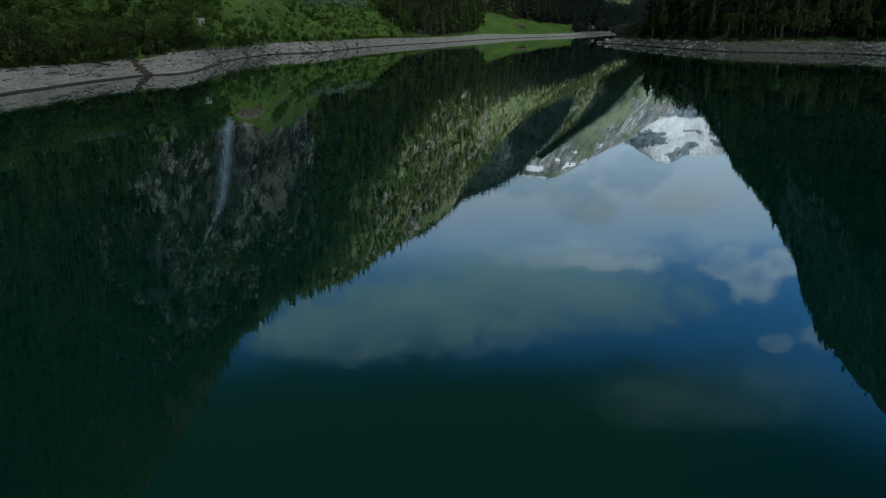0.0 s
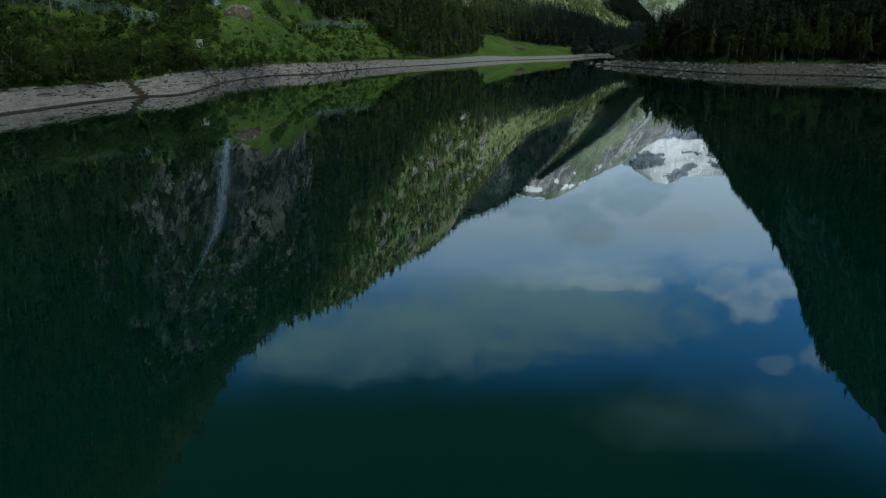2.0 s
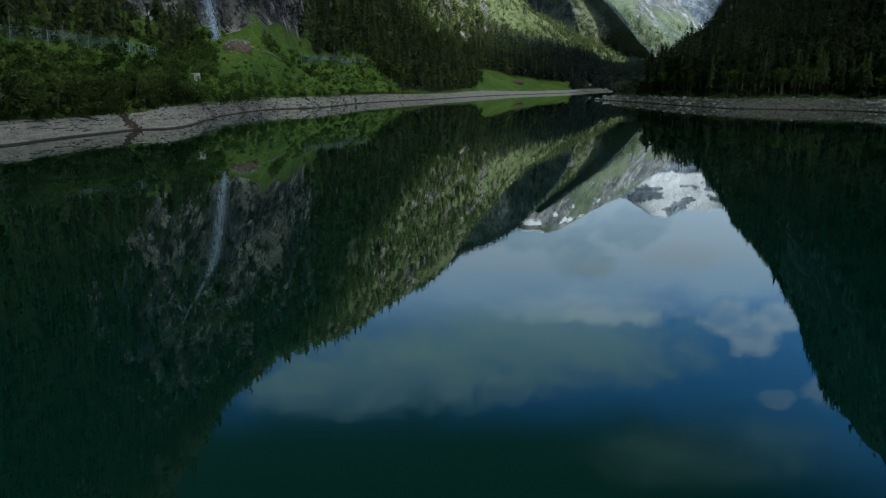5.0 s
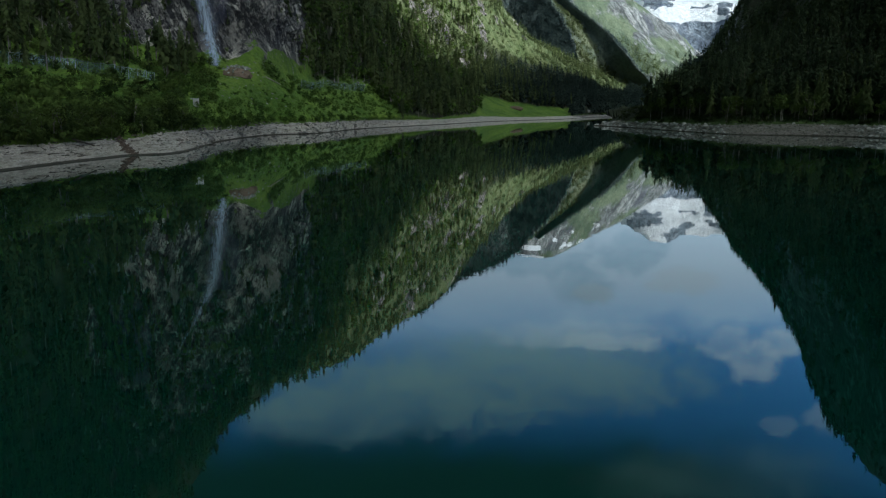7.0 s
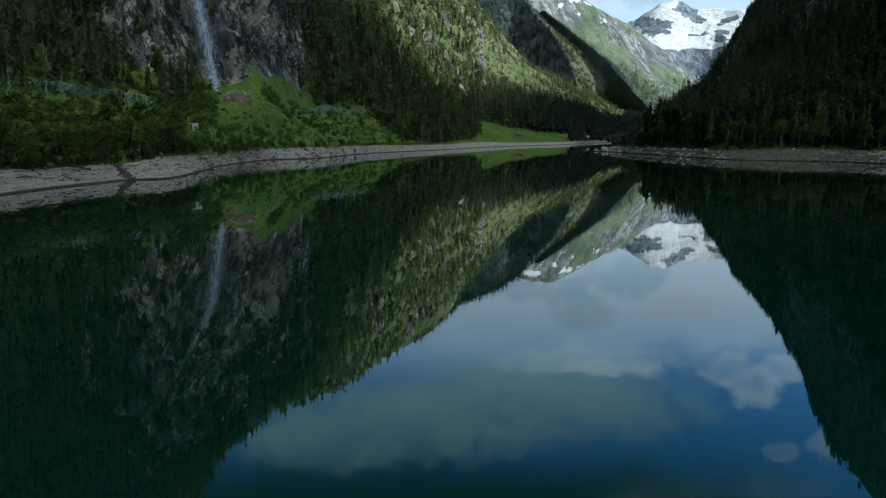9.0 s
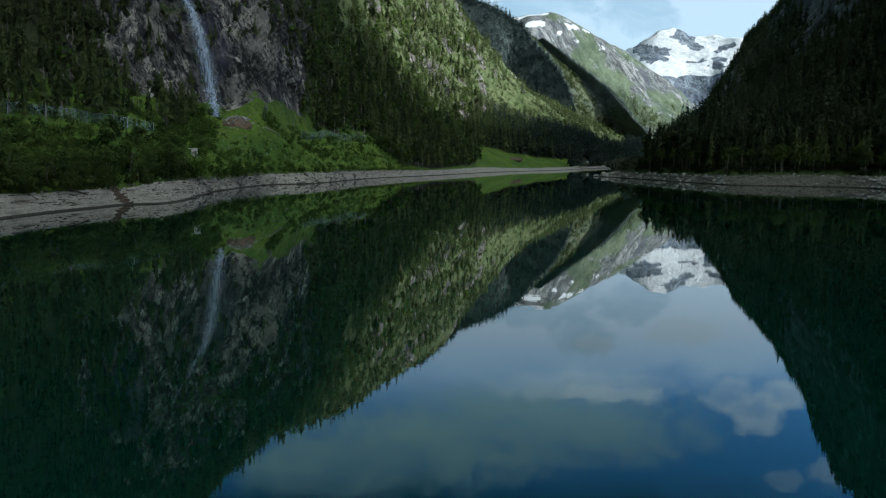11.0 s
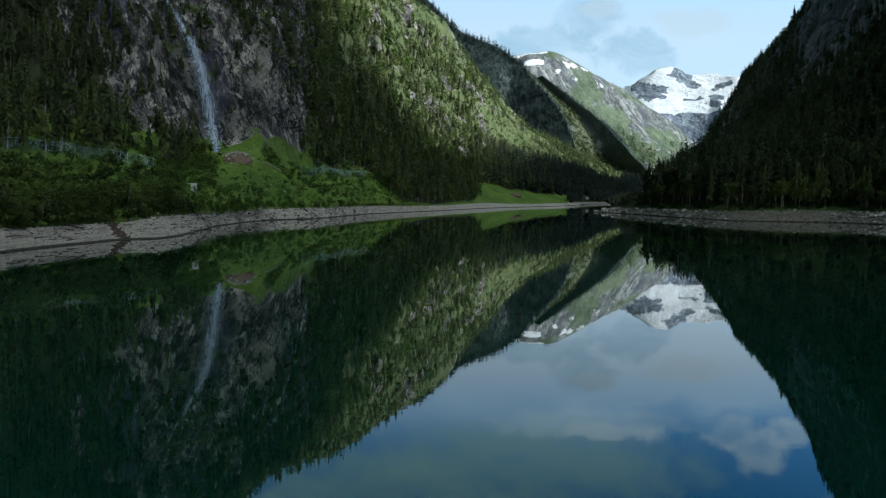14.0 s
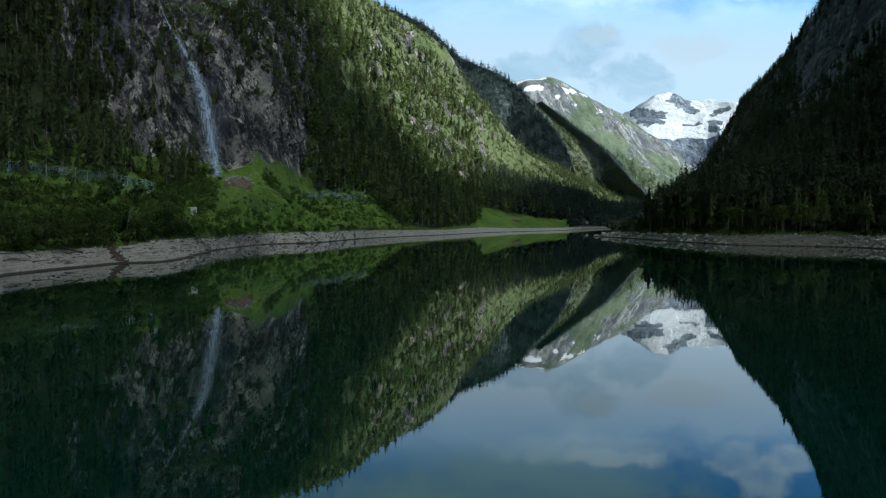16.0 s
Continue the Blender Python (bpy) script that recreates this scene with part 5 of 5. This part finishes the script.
# woods on the valley floor beyond the lake
gen = np.random.default_rng(47)
pts = np.stack([gen.uniform(200, 620, 900), gen.uniform(1235, 1900, 900), np.full(900, 1.0)], 1)
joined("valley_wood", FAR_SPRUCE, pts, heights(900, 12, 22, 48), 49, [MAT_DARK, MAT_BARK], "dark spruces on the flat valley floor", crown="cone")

# ---------------------------------------------------------------- things


def part(name, bm, mat, parent=None, label="", smooth=False):
    """Links a bmesh as one mesh object, under parent if there is one."""
    me = bpy.data.meshes.new(name)
    bm.to_mesh(me)
    bm.free()
    me.materials.append(mat)
    for f in me.polygons:
        f.use_smooth = smooth
    ob = new(name, me)
    ob.parent = parent
    if label:
        ob["label"] = label
    return ob


def box(bm, size, centre, bevel=0.0):
    made = bmesh.ops.create_cube(bm, size=1.0, matrix=Matrix.Translation(centre) @ Matrix.Diagonal((*size, 1)))
    if bevel:
        edges = list({e for v in made["verts"] for e in v.link_edges})
        bmesh.ops.bevel(bm, geom=edges, offset=bevel, segments=2, affect="EDGES")


def stone(seed, fine=2):
    """An angular stone about 1 m across, lying on z = 0."""
    rng = np.random.default_rng(seed)
    bm = bmesh.new()
    bmesh.ops.create_icosphere(bm, subdivisions=fine, radius=0.5)
    cuts = rng.normal(size=(7, 3))
    cuts /= np.linalg.norm(cuts, axis=1, keepdims=True)
    depth = rng.uniform(0.10, 0.27, 7)
    for v in bm.verts:
        p = np.array(v.co)
        for c, d in zip(cuts, depth):
            over = p @ c - d
            if over > 0:
                p = p - c * over * 0.92
        v.co = Vector(p * [1.15, 0.9, 0.72])
        v.co += 0.03 * noise.noise_vector(v.co * 4 + Vector((seed, 0, 0)))
        v.co.z += 0.22
    return bm


# ---- trees that stand singly along the shores


def tree_thing(name, crown, trunk_bm, crown_mat, trunk_mat, label, shape="ball"):
    """A tree of height 1 at the origin: an Empty with trunk and crown."""
    ob = tagged(new(name), label, "tree")
    part("trunk", trunk_bm, trunk_mat, ob)
    v, f, _, *way = crown
    me = mesh_of("crown", v, f, [crown_mat], smooth=False)
    round_normals(me, v, shape, way[0] if way else None)
    new("crown", me).parent = ob
    return ob


def spruce_trunk():
    bm = bmesh.new()
    limb(bm, [Vector((0, 0, -0.05)), Vector((0.003, 0, 0.4)), Vector((0, 0.002, 0.97))], 0.016, 0.002, 6)
    return bm


ALDERS = [tree_thing("alder_tree", leafy(990, 300 + k, wide=0.42, low=-0.04, size=0.034), stems(310 + k, wide=0.42), MAT_ALDER, MAT_BIRCH,
                     "dense green alder with several pale stems above the gravel") for k in range(5)]
BIRCHES = [tree_thing("birch_tree", leafy(420, 320 + k, wide=0.26, low=0.30, size=0.036), stems(330 + k, wide=0.14), MAT_ALDER, MAT_BIRCH,
                      "slender light green birch with pale trunk at the forest edge") for k in range(4)]
SPRUCES = [tree_thing("spruce_tree", conifer(150, 0.15, 340 + k, trunk=False), spruce_trunk(), MAT_SPRUCE, MAT_BARK,
                      "dark green spruce with drooping branches", "cone") for k in range(5)]


def plant(models, places, lo, hi, seed, group):
    """Stands copies of the models at the places; the models themselves take the first places."""
    rng = random.Random(seed)
    for i, p in enumerate(places):
        k = i % len(models)
        h = rng.uniform(lo, hi)
        m = Matrix.Translation(Vector(p)) @ Matrix.Rotation(rng.uniform(0, 6.28), 4, "Z") @ Matrix.Diagonal((h, h, h, 1))
        ob = copy_thing(models[k], m)
        ob.matrix_basis = m
        ob["group"] = group


plant(ALDERS, left.scatter(95, lambda p, u, v, st: inside(u, 1.7, 4.3, 0.08) * inside(v, 2.25, 3.0, 0.05) * (1 - inside(u, 3.0, 3.14, 0.02)) * (1 - inside(p[:, 0] / p[:, 1], -0.352, -0.320, 0.002)), 401), 4.5, 9.5, 402, "alders along the gravel shore")
plant(SPRUCES, left.scatter(34, lambda p, u, v, st: inside(u, 8.4, 9.85, 0.05) * inside(v, 2.35, 2.9, 0.05), 403), 10, 19, 404, "spruces at the lake's edge")
plant(SPRUCES, left.scatter(12, lambda p, u, v, st: inside(u, 4.1, 4.9, 0.1) * inside(v, 4.3, 5.0, 0.1) * (1 - inside(p[:, 0] / p[:, 1], -0.330, -0.290, 0.002)), 405), 9, 17, 406, "spruces below the cliff")
plant(BIRCHES, right.scatter(52, lambda p, u, v, st: inside(u, 1.4, 6.9, 0.1) * inside(v, 2.75, 3.4, 0.05), 407), 8, 14, 408, "birches along the forest edge")
plant(SPRUCES, right.scatter(45, lambda p, u, v, st: inside(u, 1.4, 6.9, 0.1) * inside(v, 2.9, 3.6, 0.05), 409), 10, 19, 410, "spruces along the forest edge")
for model in ALDERS + BIRCHES + SPRUCES:
    for child in list(model.children):
        bpy.data.objects.remove(child)
    bpy.data.objects.remove(model)

# ---- bushes on the meadow
BUSHES = []
for k in range(4):
    v, f, _, way = leafy(260, 350 + k, wide=0.8, low=-0.05, size=0.075)
    BUSHES.append(mesh_of("bush", v, f, [MAT_SHRUB], smooth=False))
    round_normals(BUSHES[-1], v, "ball", way)
spots = np.vstack([left.scatter(30, lambda p, u, v, st: inside(u, 4.5, 6.3, 0.1) * inside(v, 2.3, 3.5, 0.1), 411),
                   left.scatter(44, lambda p, u, v, st: inside(u, 6.4, 8.5, 0.1) * inside(v, 3.2, 4.5, 0.1), 412)])
rng = random.Random(413)
for i, p in enumerate(spots):
    h = rng.uniform(1.4, 3.6)
    b = tagged(new("bush", BUSHES[i % 4]), "low leafy green bush growing on the meadow", "bush", "bushes on the meadow")
    b.matrix_world = Matrix.Translation(Vector(p)) @ Matrix.Rotation(rng.uniform(0, 6), 4, "Z") @ Matrix.Diagonal((h, h, h, 1))

# ---- stones and boulders
STONES = []
for k in range(7):
    bm = stone(500 + k)
    me = bpy.data.meshes.new("boulder")
    bm.to_mesh(me)
    bm.free()
    me.materials.append(MAT_BOULDER)
    STONES.append(me)
spots = np.vstack([right.scatter(100, lambda p, u, v, st: inside(u, 0.1, 2.6, 0.1) * inside(v, 1.05, 2.2, 0.05), 421),
                   right.scatter(60, lambda p, u, v, st: inside(u, 5.2, 6.3, 0.1) * inside(v, 1.4, 2.5, 0.05), 422),
                   left.scatter(85, lambda p, u, v, st: inside(u, 4.3, 6.3, 0.15) * inside(v, 1.05, 2.2, 0.05), 423),
                   left.scatter(40, lambda p, u, v, st: inside(u, 6.5, 8.0, 0.15) * inside(v, 1.3, 2.25, 0.05), 424)])
for i, p in enumerate(spots):
    w = 1.5 + 5.0 * rng.random() ** 2 if i < 100 else 1.4 + 3.2 * rng.random() ** 2 if i < 160 else 0.5 + 1.7 * rng.random() ** 2
    b = tagged(new("boulder", STONES[i % 7]), "angular pale grey boulder on the gravel shore", "boulder", "boulders along the shore")
    b.matrix_world = Matrix.Translation(Vector(p) - Vector((0, 0, 0.1 * w))) @ Matrix.Rotation(rng.uniform(0, 6), 4, "Z") @ Matrix.Rotation(rng.uniform(-0.35, 0.35), 4, "X") @ Matrix.Diagonal((w, w * rng.uniform(0.45, 0.9), w * rng.uniform(0.35, 0.75), 1))
for x, y, w, h in ((108.6, 526, 6.5, 5.0), (115.0, 531, 10.0, 7.0), (121.5, 524, 7.0, 5.5)):
    b = tagged(new("boulder", STONES[int(w) % 7]), "large pale slab of rock rising from the lake", "boulder", "slabs off the point")
    b.matrix_world = Matrix.Translation((x, y, -0.5)) @ Matrix.Diagonal((w, w * 0.8, h, 1))
for x, y, z, w in ((-57.3, 609.1, 53.8, 9.0), (-61.5, 536.7, 29.4, 4.0), (-57, 540.1, 27.5, 3.4), (-66.4, 550.1, 36.2, 3.0), (-54.7, 558.3, 30.3, 3.6), (-59, 552, 31, 2.6)):
    q = left.near(x, y)
    b = tagged(new("boulder", STONES[int(w * 3) % 7]), "pale boulder fallen from the cliff, lying among spruces", "boulder", "boulders below the wood")
    b.matrix_world = Matrix.Translation(q - Vector((0, 0, 0.3))) @ Matrix.Rotation(w, 4, "Z") @ Matrix.Diagonal((w, w * 0.8, w * 0.7, 1))


def pebble(seed):
    rng = np.random.default_rng(seed)
    bm = bmesh.new()
    bmesh.ops.create_icosphere(bm, subdivisions=1, radius=0.5)
    v = np.array([q.co for q in bm.verts]) * rng.uniform(0.7, 1.2, (len(bm.verts), 1)) * [1.2, 0.8, 0.55] + [0, 0, 0.1]
    f = np.array([[q.index for q in t.verts] for t in bm.faces])
    bm.free()
    return v, f, np.zeros(len(f), int)


PEBBLES = [pebble(540 + k) for k in range(6)]
pts = left.scatter(3600, lambda p, u, v, st: inside(u, 1.6, 8.6, 0.2) * inside(v, 1.0, 2.25, 0.08), 431)
joined("shore_stones", PEBBLES, pts, 0.20 + 0.75 * np.random.default_rng(432).random(len(pts)) ** 4, 433, [MAT_STONE], "grey stones and rubble strewn over the shore", "stones")
pts = right.scatter(3600, lambda p, u, v, st: inside(u, 0.0, 7.0, 0.2) * inside(v, 1.0, 2.3, 0.08), 434)
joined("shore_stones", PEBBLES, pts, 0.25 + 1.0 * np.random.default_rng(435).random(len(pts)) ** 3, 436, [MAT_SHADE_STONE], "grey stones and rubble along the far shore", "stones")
pts = right.scatter(900, lambda p, u, v, st: (inside(u, 0.3, 2.9, 0.15) + 1.3 * inside(u, 5.3, 7.0, 0.1) + 0.12) * inside(v, 1.0, 2.5, 0.1) * (0.25 + clumps(p, 8, 471, -0.1, 0.2)), 472)
joined("shore_rubble", PEBBLES, pts, 0.6 + 2.4 * np.random.default_rng(473).random(len(pts)) ** 3, 474, [MAT_BOULDER], "angular grey blocks piled along the far shore", "rubble")
pts = left.scatter(620, lambda p, u, v, st: (inside(u, 4.35, 6.3, 0.15) + 0.8 * inside(u, 6.6, 7.9, 0.1)) * inside(v, 1.0, 2.25, 0.1) * (0.2 + clumps(p, 7, 475, -0.05, 0.2)), 476)
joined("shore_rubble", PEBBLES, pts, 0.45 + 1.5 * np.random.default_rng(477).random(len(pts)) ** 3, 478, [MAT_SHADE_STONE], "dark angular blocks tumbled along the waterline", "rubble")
pts = left.scatter(160, lambda p, u, v, st: inside(u, 5.0, 6.6, 0.1) * inside(v, 3.4, 4.9, 0.1), 437)
joined("meadow_stones", PEBBLES, pts, 0.35 + 0.9 * np.random.default_rng(438).random(len(pts)) ** 3, 439, [MAT_BOULDER], "small pale stones scattered over the grass", "stones")

# rusty stream bed crossing the gravel
way = np.array([(-82.3, 180.2), (-79.7, 178.2), (-77.9, 177.6), (-75.6, 176.1)])
g0 = np.random.default_rng(441)
t = g0.random(420) * 3
k = np.minimum(t.astype(int), 2)
xy = way[k] + (way[k + 1] - way[k]) * (t - k)[:, None] + g0.normal(size=(420, 2)) * [0.7, 0.9]
pts = np.array([(x, y, left.height(x, y)) for x, y in xy])
joined("stream_bed", PEBBLES, pts, 0.25 + 0.6 * g0.random(420) ** 2, 442, [MAT_RUST], "rust-brown stones of a small stream bed", "stones")

pts = left.scatter(1300, lambda p, u, v, st: inside(u, 1.6, 8.6, 0.2) * inside(v, 1.15, 2.35, 0.08) * (0.15 + clumps(p, 9, 465, 0.0, 0.25)), 461)
joined("shore_debris", [(v * [2.6, 0.55, 0.5], f, s0) for v, f, s0 in PEBBLES], pts, 0.2 + 0.8 * np.random.default_rng(462).random(len(pts)) ** 3, 463, [MAT_DEBRIS], "dark sticks and wet debris strewn on the gravel", "debris")

# ---- driftwood
for i, p in enumerate(left.scatter(70, lambda q, u, v, st: inside(u, 1.7, 5.0, 0.2) * inside(v, 1.35, 2.2, 0.08), 451)):
    bm = bmesh.new()
    L = rng.uniform(1.2, 4.5)
    limb(bm, [Vector((0, 0, 0.1)), Vector((L * 0.5, rng.uniform(-0.3, 0.3), 0.22)), Vector((L, rng.uniform(-0.6, 0.6), 0.15))], rng.uniform(0.07, 0.17), 0.04)
    if i % 3 == 0:
        limb(bm, [Vector((L * 0.4, 0, 0.2)), Vector((L * 0.7, 0.7, 0.5))], 0.05, 0.02)
    d = tagged(part("driftwood", bm, MAT_WOOD), "dark weathered branch washed up on the gravel", "driftwood", "driftwood on the shore")
    d.matrix_world = Matrix.Translation(Vector(p)) @ Matrix.Rotation(rng.gauss(1.5, 0.6), 4, "Z")


def lying_log(a, b, r, mat, label):
    bm = bmesh.new()
    pa, pb = left.near(*a), left.near(*b)
    up = Vector((0, 0, r))
    limb(bm, [Vector((0, 0, 0)) + up, (pb - pa) * 0.5 + up + Vector((0, 0, 0.1)), pb - pa + up], r, r * 0.6, 7)
    ob = tagged(part("log", bm, mat), label, "log")
    ob.location = pa
    return ob


lying_log((-88.0, 371.6), (-83.4, 383.0), 0.35, MAT_LOG, "bleached fallen tree trunk lying on the meadow")
lying_log((-86.0, 158.0), (-80.5, 166.0), 0.30, MAT_WOOD, "dark fallen trunk lying across the upper shore")
lying_log((-88.0, 146.0), (-82.6, 149.0), 0.22, MAT_WOOD, "dark fallen trunk lying down the shore")

# ---- rubble heap at the foot of the waterfall meadow
heap = tagged(new("rubble_heap"), "heap of reddish earth, stones and broken logs on grass", "rubble")
foot = left.near(-97.2, 354)
fall_x = (left.height(-93, 354) - left.height(-101, 354)) / 8
fall_y = (left.height(-97, 358) - left.height(-97, 350)) / 8
heap.matrix_world = Matrix.Translation(foot) @ Vector((0, 0, 1)).rotation_difference(Vector((-fall_x, -fall_y, 1))).to_matrix().to_4x4() @ Matrix.Diagonal((1.3, 1.3, 1.3, 1))
bm = bmesh.new()
bmesh.ops.create_icosphere(bm, subdivisions=3, radius=1.0)
for v in bm.verts:
    v.co = Vector((v.co.x * 5.2, v.co.y * 5.0, v.co.z * 2.5 - 0.3)) + 0.9 * noise.noise_vector(v.co * 2.6)
part("earth", bm, MAT_SOIL, heap)
for k in range(44):
    s0 = new("stone", STONES[k % 7])
    a, r = rng.uniform(0, 6.28), rng.uniform(0.5, 5.6)
    w = rng.uniform(0.7, 1.7)
    s0.parent = heap
    s0.matrix_basis = Matrix.Translation((r * math.cos(a), r * math.sin(a), 2.4 * max(0, 1 - (r / 5.7) ** 2) ** 0.5)) @ Matrix.Rotation(a * 3, 4, "Z") @ Matrix.Diagonal((w, w, w, 1))
for k, (a, z) in enumerate(((0.5, 1.8), (0.8, 2.2), (2.4, 2.0))):
    bm = bmesh.new()
    limb(bm, [Vector((-2.4, -1.5, 0.6)), Vector((0, -0.6, 1.6)), Vector((2.6, 0.2, 1.0))], 0.15, 0.09, 7)
    part("log", bm, MAT_LOG, heap).matrix_basis = Matrix.Rotation(a, 4, "Z") @ Matrix.Translation((0, 0, 0.3 * k + 0.9))

# ---- waterfall
fall = tagged(new("waterfall"), "thin white waterfall running down the dark cliff", "waterfall")
COURSE = [(-150.5, 400.2, 120.3), (-141.1, 386.8, 108.0), (-135.1, 384.3, 98.8), (-128.4, 378.9, 89.1), (-124.6, 375.9, 81.4), (-120.6, 372.0, 72.3),
          (-118.5, 371.1, 63.8), (-116.6, 370.3, 54.0), (-115.3, 370.4, 44.2), (-112.7, 366.3, 35.6), (-111.0, 362.0, 31.0)]
WIDE = [1.6, 3.6, 5.6, 8.0, 10.0, 11.5, 12.6, 13.0, 12.5, 10.5, 7.5]


def water_strand(name, course, wide, across, seed):
    """A sheet of falling water that follows the rock."""
    line, _ = spline(np.array(course), [10] * (len(course) - 1))
    width, _ = spline(np.array(wide, dtype=float), [10] * (len(wide) - 1))
    n_rows, n_cols = len(line), across
    out = np.array([0.55, -0.80, 0.25])
    side = np.array([0.80, 0.58, 0.0])
    grid, edge = np.zeros((n_rows, n_cols, 3)), np.zeros((n_rows, n_cols))
    for j in range(n_cols):
        f = 2 * j / (n_cols - 1) - 1
        grid[:, j] = line + side * (f * width * 0.5)[:, None] + out * 2.8
        edge[:, j] = 1 - abs(f) ** 1.5
    grid += (out * 0.7) * fbm(grid.reshape(-1, 3) * [1, 1, 0.3], 2.2, 3, seed).reshape(n_rows, n_cols, 1)
    i, j = np.meshgrid(np.arange(n_rows - 1), np.arange(n_cols - 1), indexing="ij")
    a = (i * n_cols + j).ravel()
    me = mesh_of(name, grid.reshape(-1, 3), np.stack([a, a + 1, a + n_cols + 1, a + n_cols], 1), [MAT_FALL])
    at = me.attributes.new("edge", "FLOAT", "POINT")
    at.data.foreach_set("value", edge.astype(np.float32).ravel())
    ob = new(name, me)
    ob.parent = fall
    return ob


water_strand("strand", COURSE, WIDE, 17, 71)
water_strand("strand", [(x + 0.8, y - 1.0, z) for x, y, z in COURSE[3:]], [0.5 * w for w in WIDE[3:]], 9, 72)

# ---- rockfall fences


def rockfall_fence(points, tall, label):
    fence = tagged(new("rockfall_fence"), label, "fence", "rockfall fences")
    feet = [left.near(x, y) for x, y in points]
    fence.location = feet[0]
    tops = []
    for k, f in enumerate(feet):
        bm = bmesh.new()
        lean = Vector((0.55, -0.35, tall))
        limb(bm, [f - feet[0] - Vector((0, 0, 0.4)), f - feet[0] + lean], 0.09, 0.08, 6)
        post = part("post", bm, MAT_STEEL, fence)
        bm = bmesh.new()
        box(bm, (0.25, 0.25, 0.08), f - feet[0] + lean)
        part("cap_plate", bm, MAT_STEEL, post)
        tops.append(f - feet[0] + lean)
    for a, b, fa, fb in zip(tops, tops[1:], feet, feet[1:]):
        bm = bmesh.new()
        rows = []
        for i in range(9):
            s0 = i / 8
            hi = a.lerp(b, s0) - Vector((0, 0, 0.35 * math.sin(math.pi * s0)))
            lo = (fa - feet[0]).lerp(fb - feet[0], s0)
            rows.append([bm.verts.new(lo.lerp(hi, j / 4) + Vector((0.25, -0.15, 0)) * math.sin(math.pi * j / 4) * math.sin(math.pi * s0)) for j in range(5)])
        for r0, r1 in zip(rows, rows[1:]):
            for j in range(4):
                bm.faces.new((r0[j], r0[j + 1], r1[j + 1], r1[j]))
        part("net", bm, MAT_NET, fence)
        bm = bmesh.new()
        limb(bm, [a, a.lerp(b, 0.5) - Vector((0, 0, 0.35)), b], 0.035, 0.035, 4)
        part("cable", bm, MAT_STEEL, fence)
    return fence


rockfall_fence([(-150, 240), (-147, 250), (-146.8, 261.7), (-143.2, 272), (-135.4, 274.4), (-128, 269), (-120, 262), (-113.5, 256), (-110.3, 254.8), (-107.8, 255.6), (-106.1, 258.6), (-103.6, 260.6), (-102.1, 264.3)], 4.0, "steel rockfall fence with grey-blue wire net above the alders")
rockfall_fence([(-79.4, 420), (-77.5, 440), (-75, 460), (-74.9, 472), (-64.9, 491), (-60, 506), (-54.9, 520)], 4.5, "long rockfall fence with pale net below the spruce wood")

# ---- small white shed above the shore
shed = tagged(new("shed"), "small white rendered shed with flat overhanging roof on grass", "shed")
shed.matrix_world = Matrix.Translation(left.near(-86.2, 256.7) + Vector((0, 0, -0.2))) @ Matrix.Rotation(0.35, 4, "Z")
bm = bmesh.new()
box(bm, (2.0, 1.8, 2.9), (0, 0, 1.3), 0.03)
part("wall", bm, MAT_WHITE, shed)
bm = bmesh.new()
box(bm, (3.1, 2.3, 0.22), (-0.4, 0, 2.86), 0.03)
part("roof", bm, MAT_WHITE, shed)
bm = bmesh.new()
box(bm, (0.85, 0.06, 1.9), (0.35, -0.92, 1.1), 0.01)
part("door", bm, MAT_DOOR, shed)

# ---- white hut at the far end of the lake
hut = tagged(new("hut"), "small white hut with grey pitched roof at lake's end", "hut")
hut.matrix_world = Matrix.Translation(left.near(217, 1124)) @ Matrix.Diagonal((0.6, 0.6, 0.6, 1)) @ Matrix.Rotation(0.2, 4, "Z")
bm = bmesh.new()
box(bm, (7.0, 6.0, 4.4), (0, 0, 1.8), 0.05)
part("wall", bm, MAT_WHITE, hut)
bm = bmesh.new()
ridge = [bm.verts.new(p) for p in ((-4, -3.7, 3.9), (4, -3.7, 3.9), (4, 3.7, 3.9), (-4, 3.7, 3.9), (-4, 0, 6.2), (4, 0, 6.2))]
for f in ((0, 1, 5, 4), (3, 4, 5, 2), (0, 4, 3), (1, 2, 5), (0, 3, 2, 1)):
    bm.faces.new([ridge[q] for q in f])
part("roof", bm, MAT_ROOF, hut)
for x in (-2, 0, 2):
    bm = bmesh.new()
    box(bm, (0.9, 0.1, 1.1), (x, -3.03, 2.4))
    part("window", bm, MAT_DOOR, hut)

# ---- low pale embankment across the lake's end, and the bare bank on the meadow
bm = bmesh.new()
limb(bm, [Vector((196, 1070, 0.3)), Vector((246, 1190, 0.6)), Vector((340, 1385, 0.6))], 2.2, 2.6, 8)
tagged(part("embankment", bm, MAT_STONE, smooth=True), "low pale gravel embankment at the lake's end", "embankment", kind="structure")
q = left.near(83.4, 871.9)
bm = bmesh.new()
bmesh.ops.create_icosphere(bm, subdivisions=3, radius=1.0)
for v in bm.verts:
    v.co = Vector((v.co.x * 9.5, v.co.y * 7.0, v.co.z * 2.8)) + 1.3 * noise.noise_vector(v.co * 2.0)
tagged(part("earth_bank", bm, MAT_SOIL), "bare reddish-brown earth bank on the far meadow", "earth").location = q
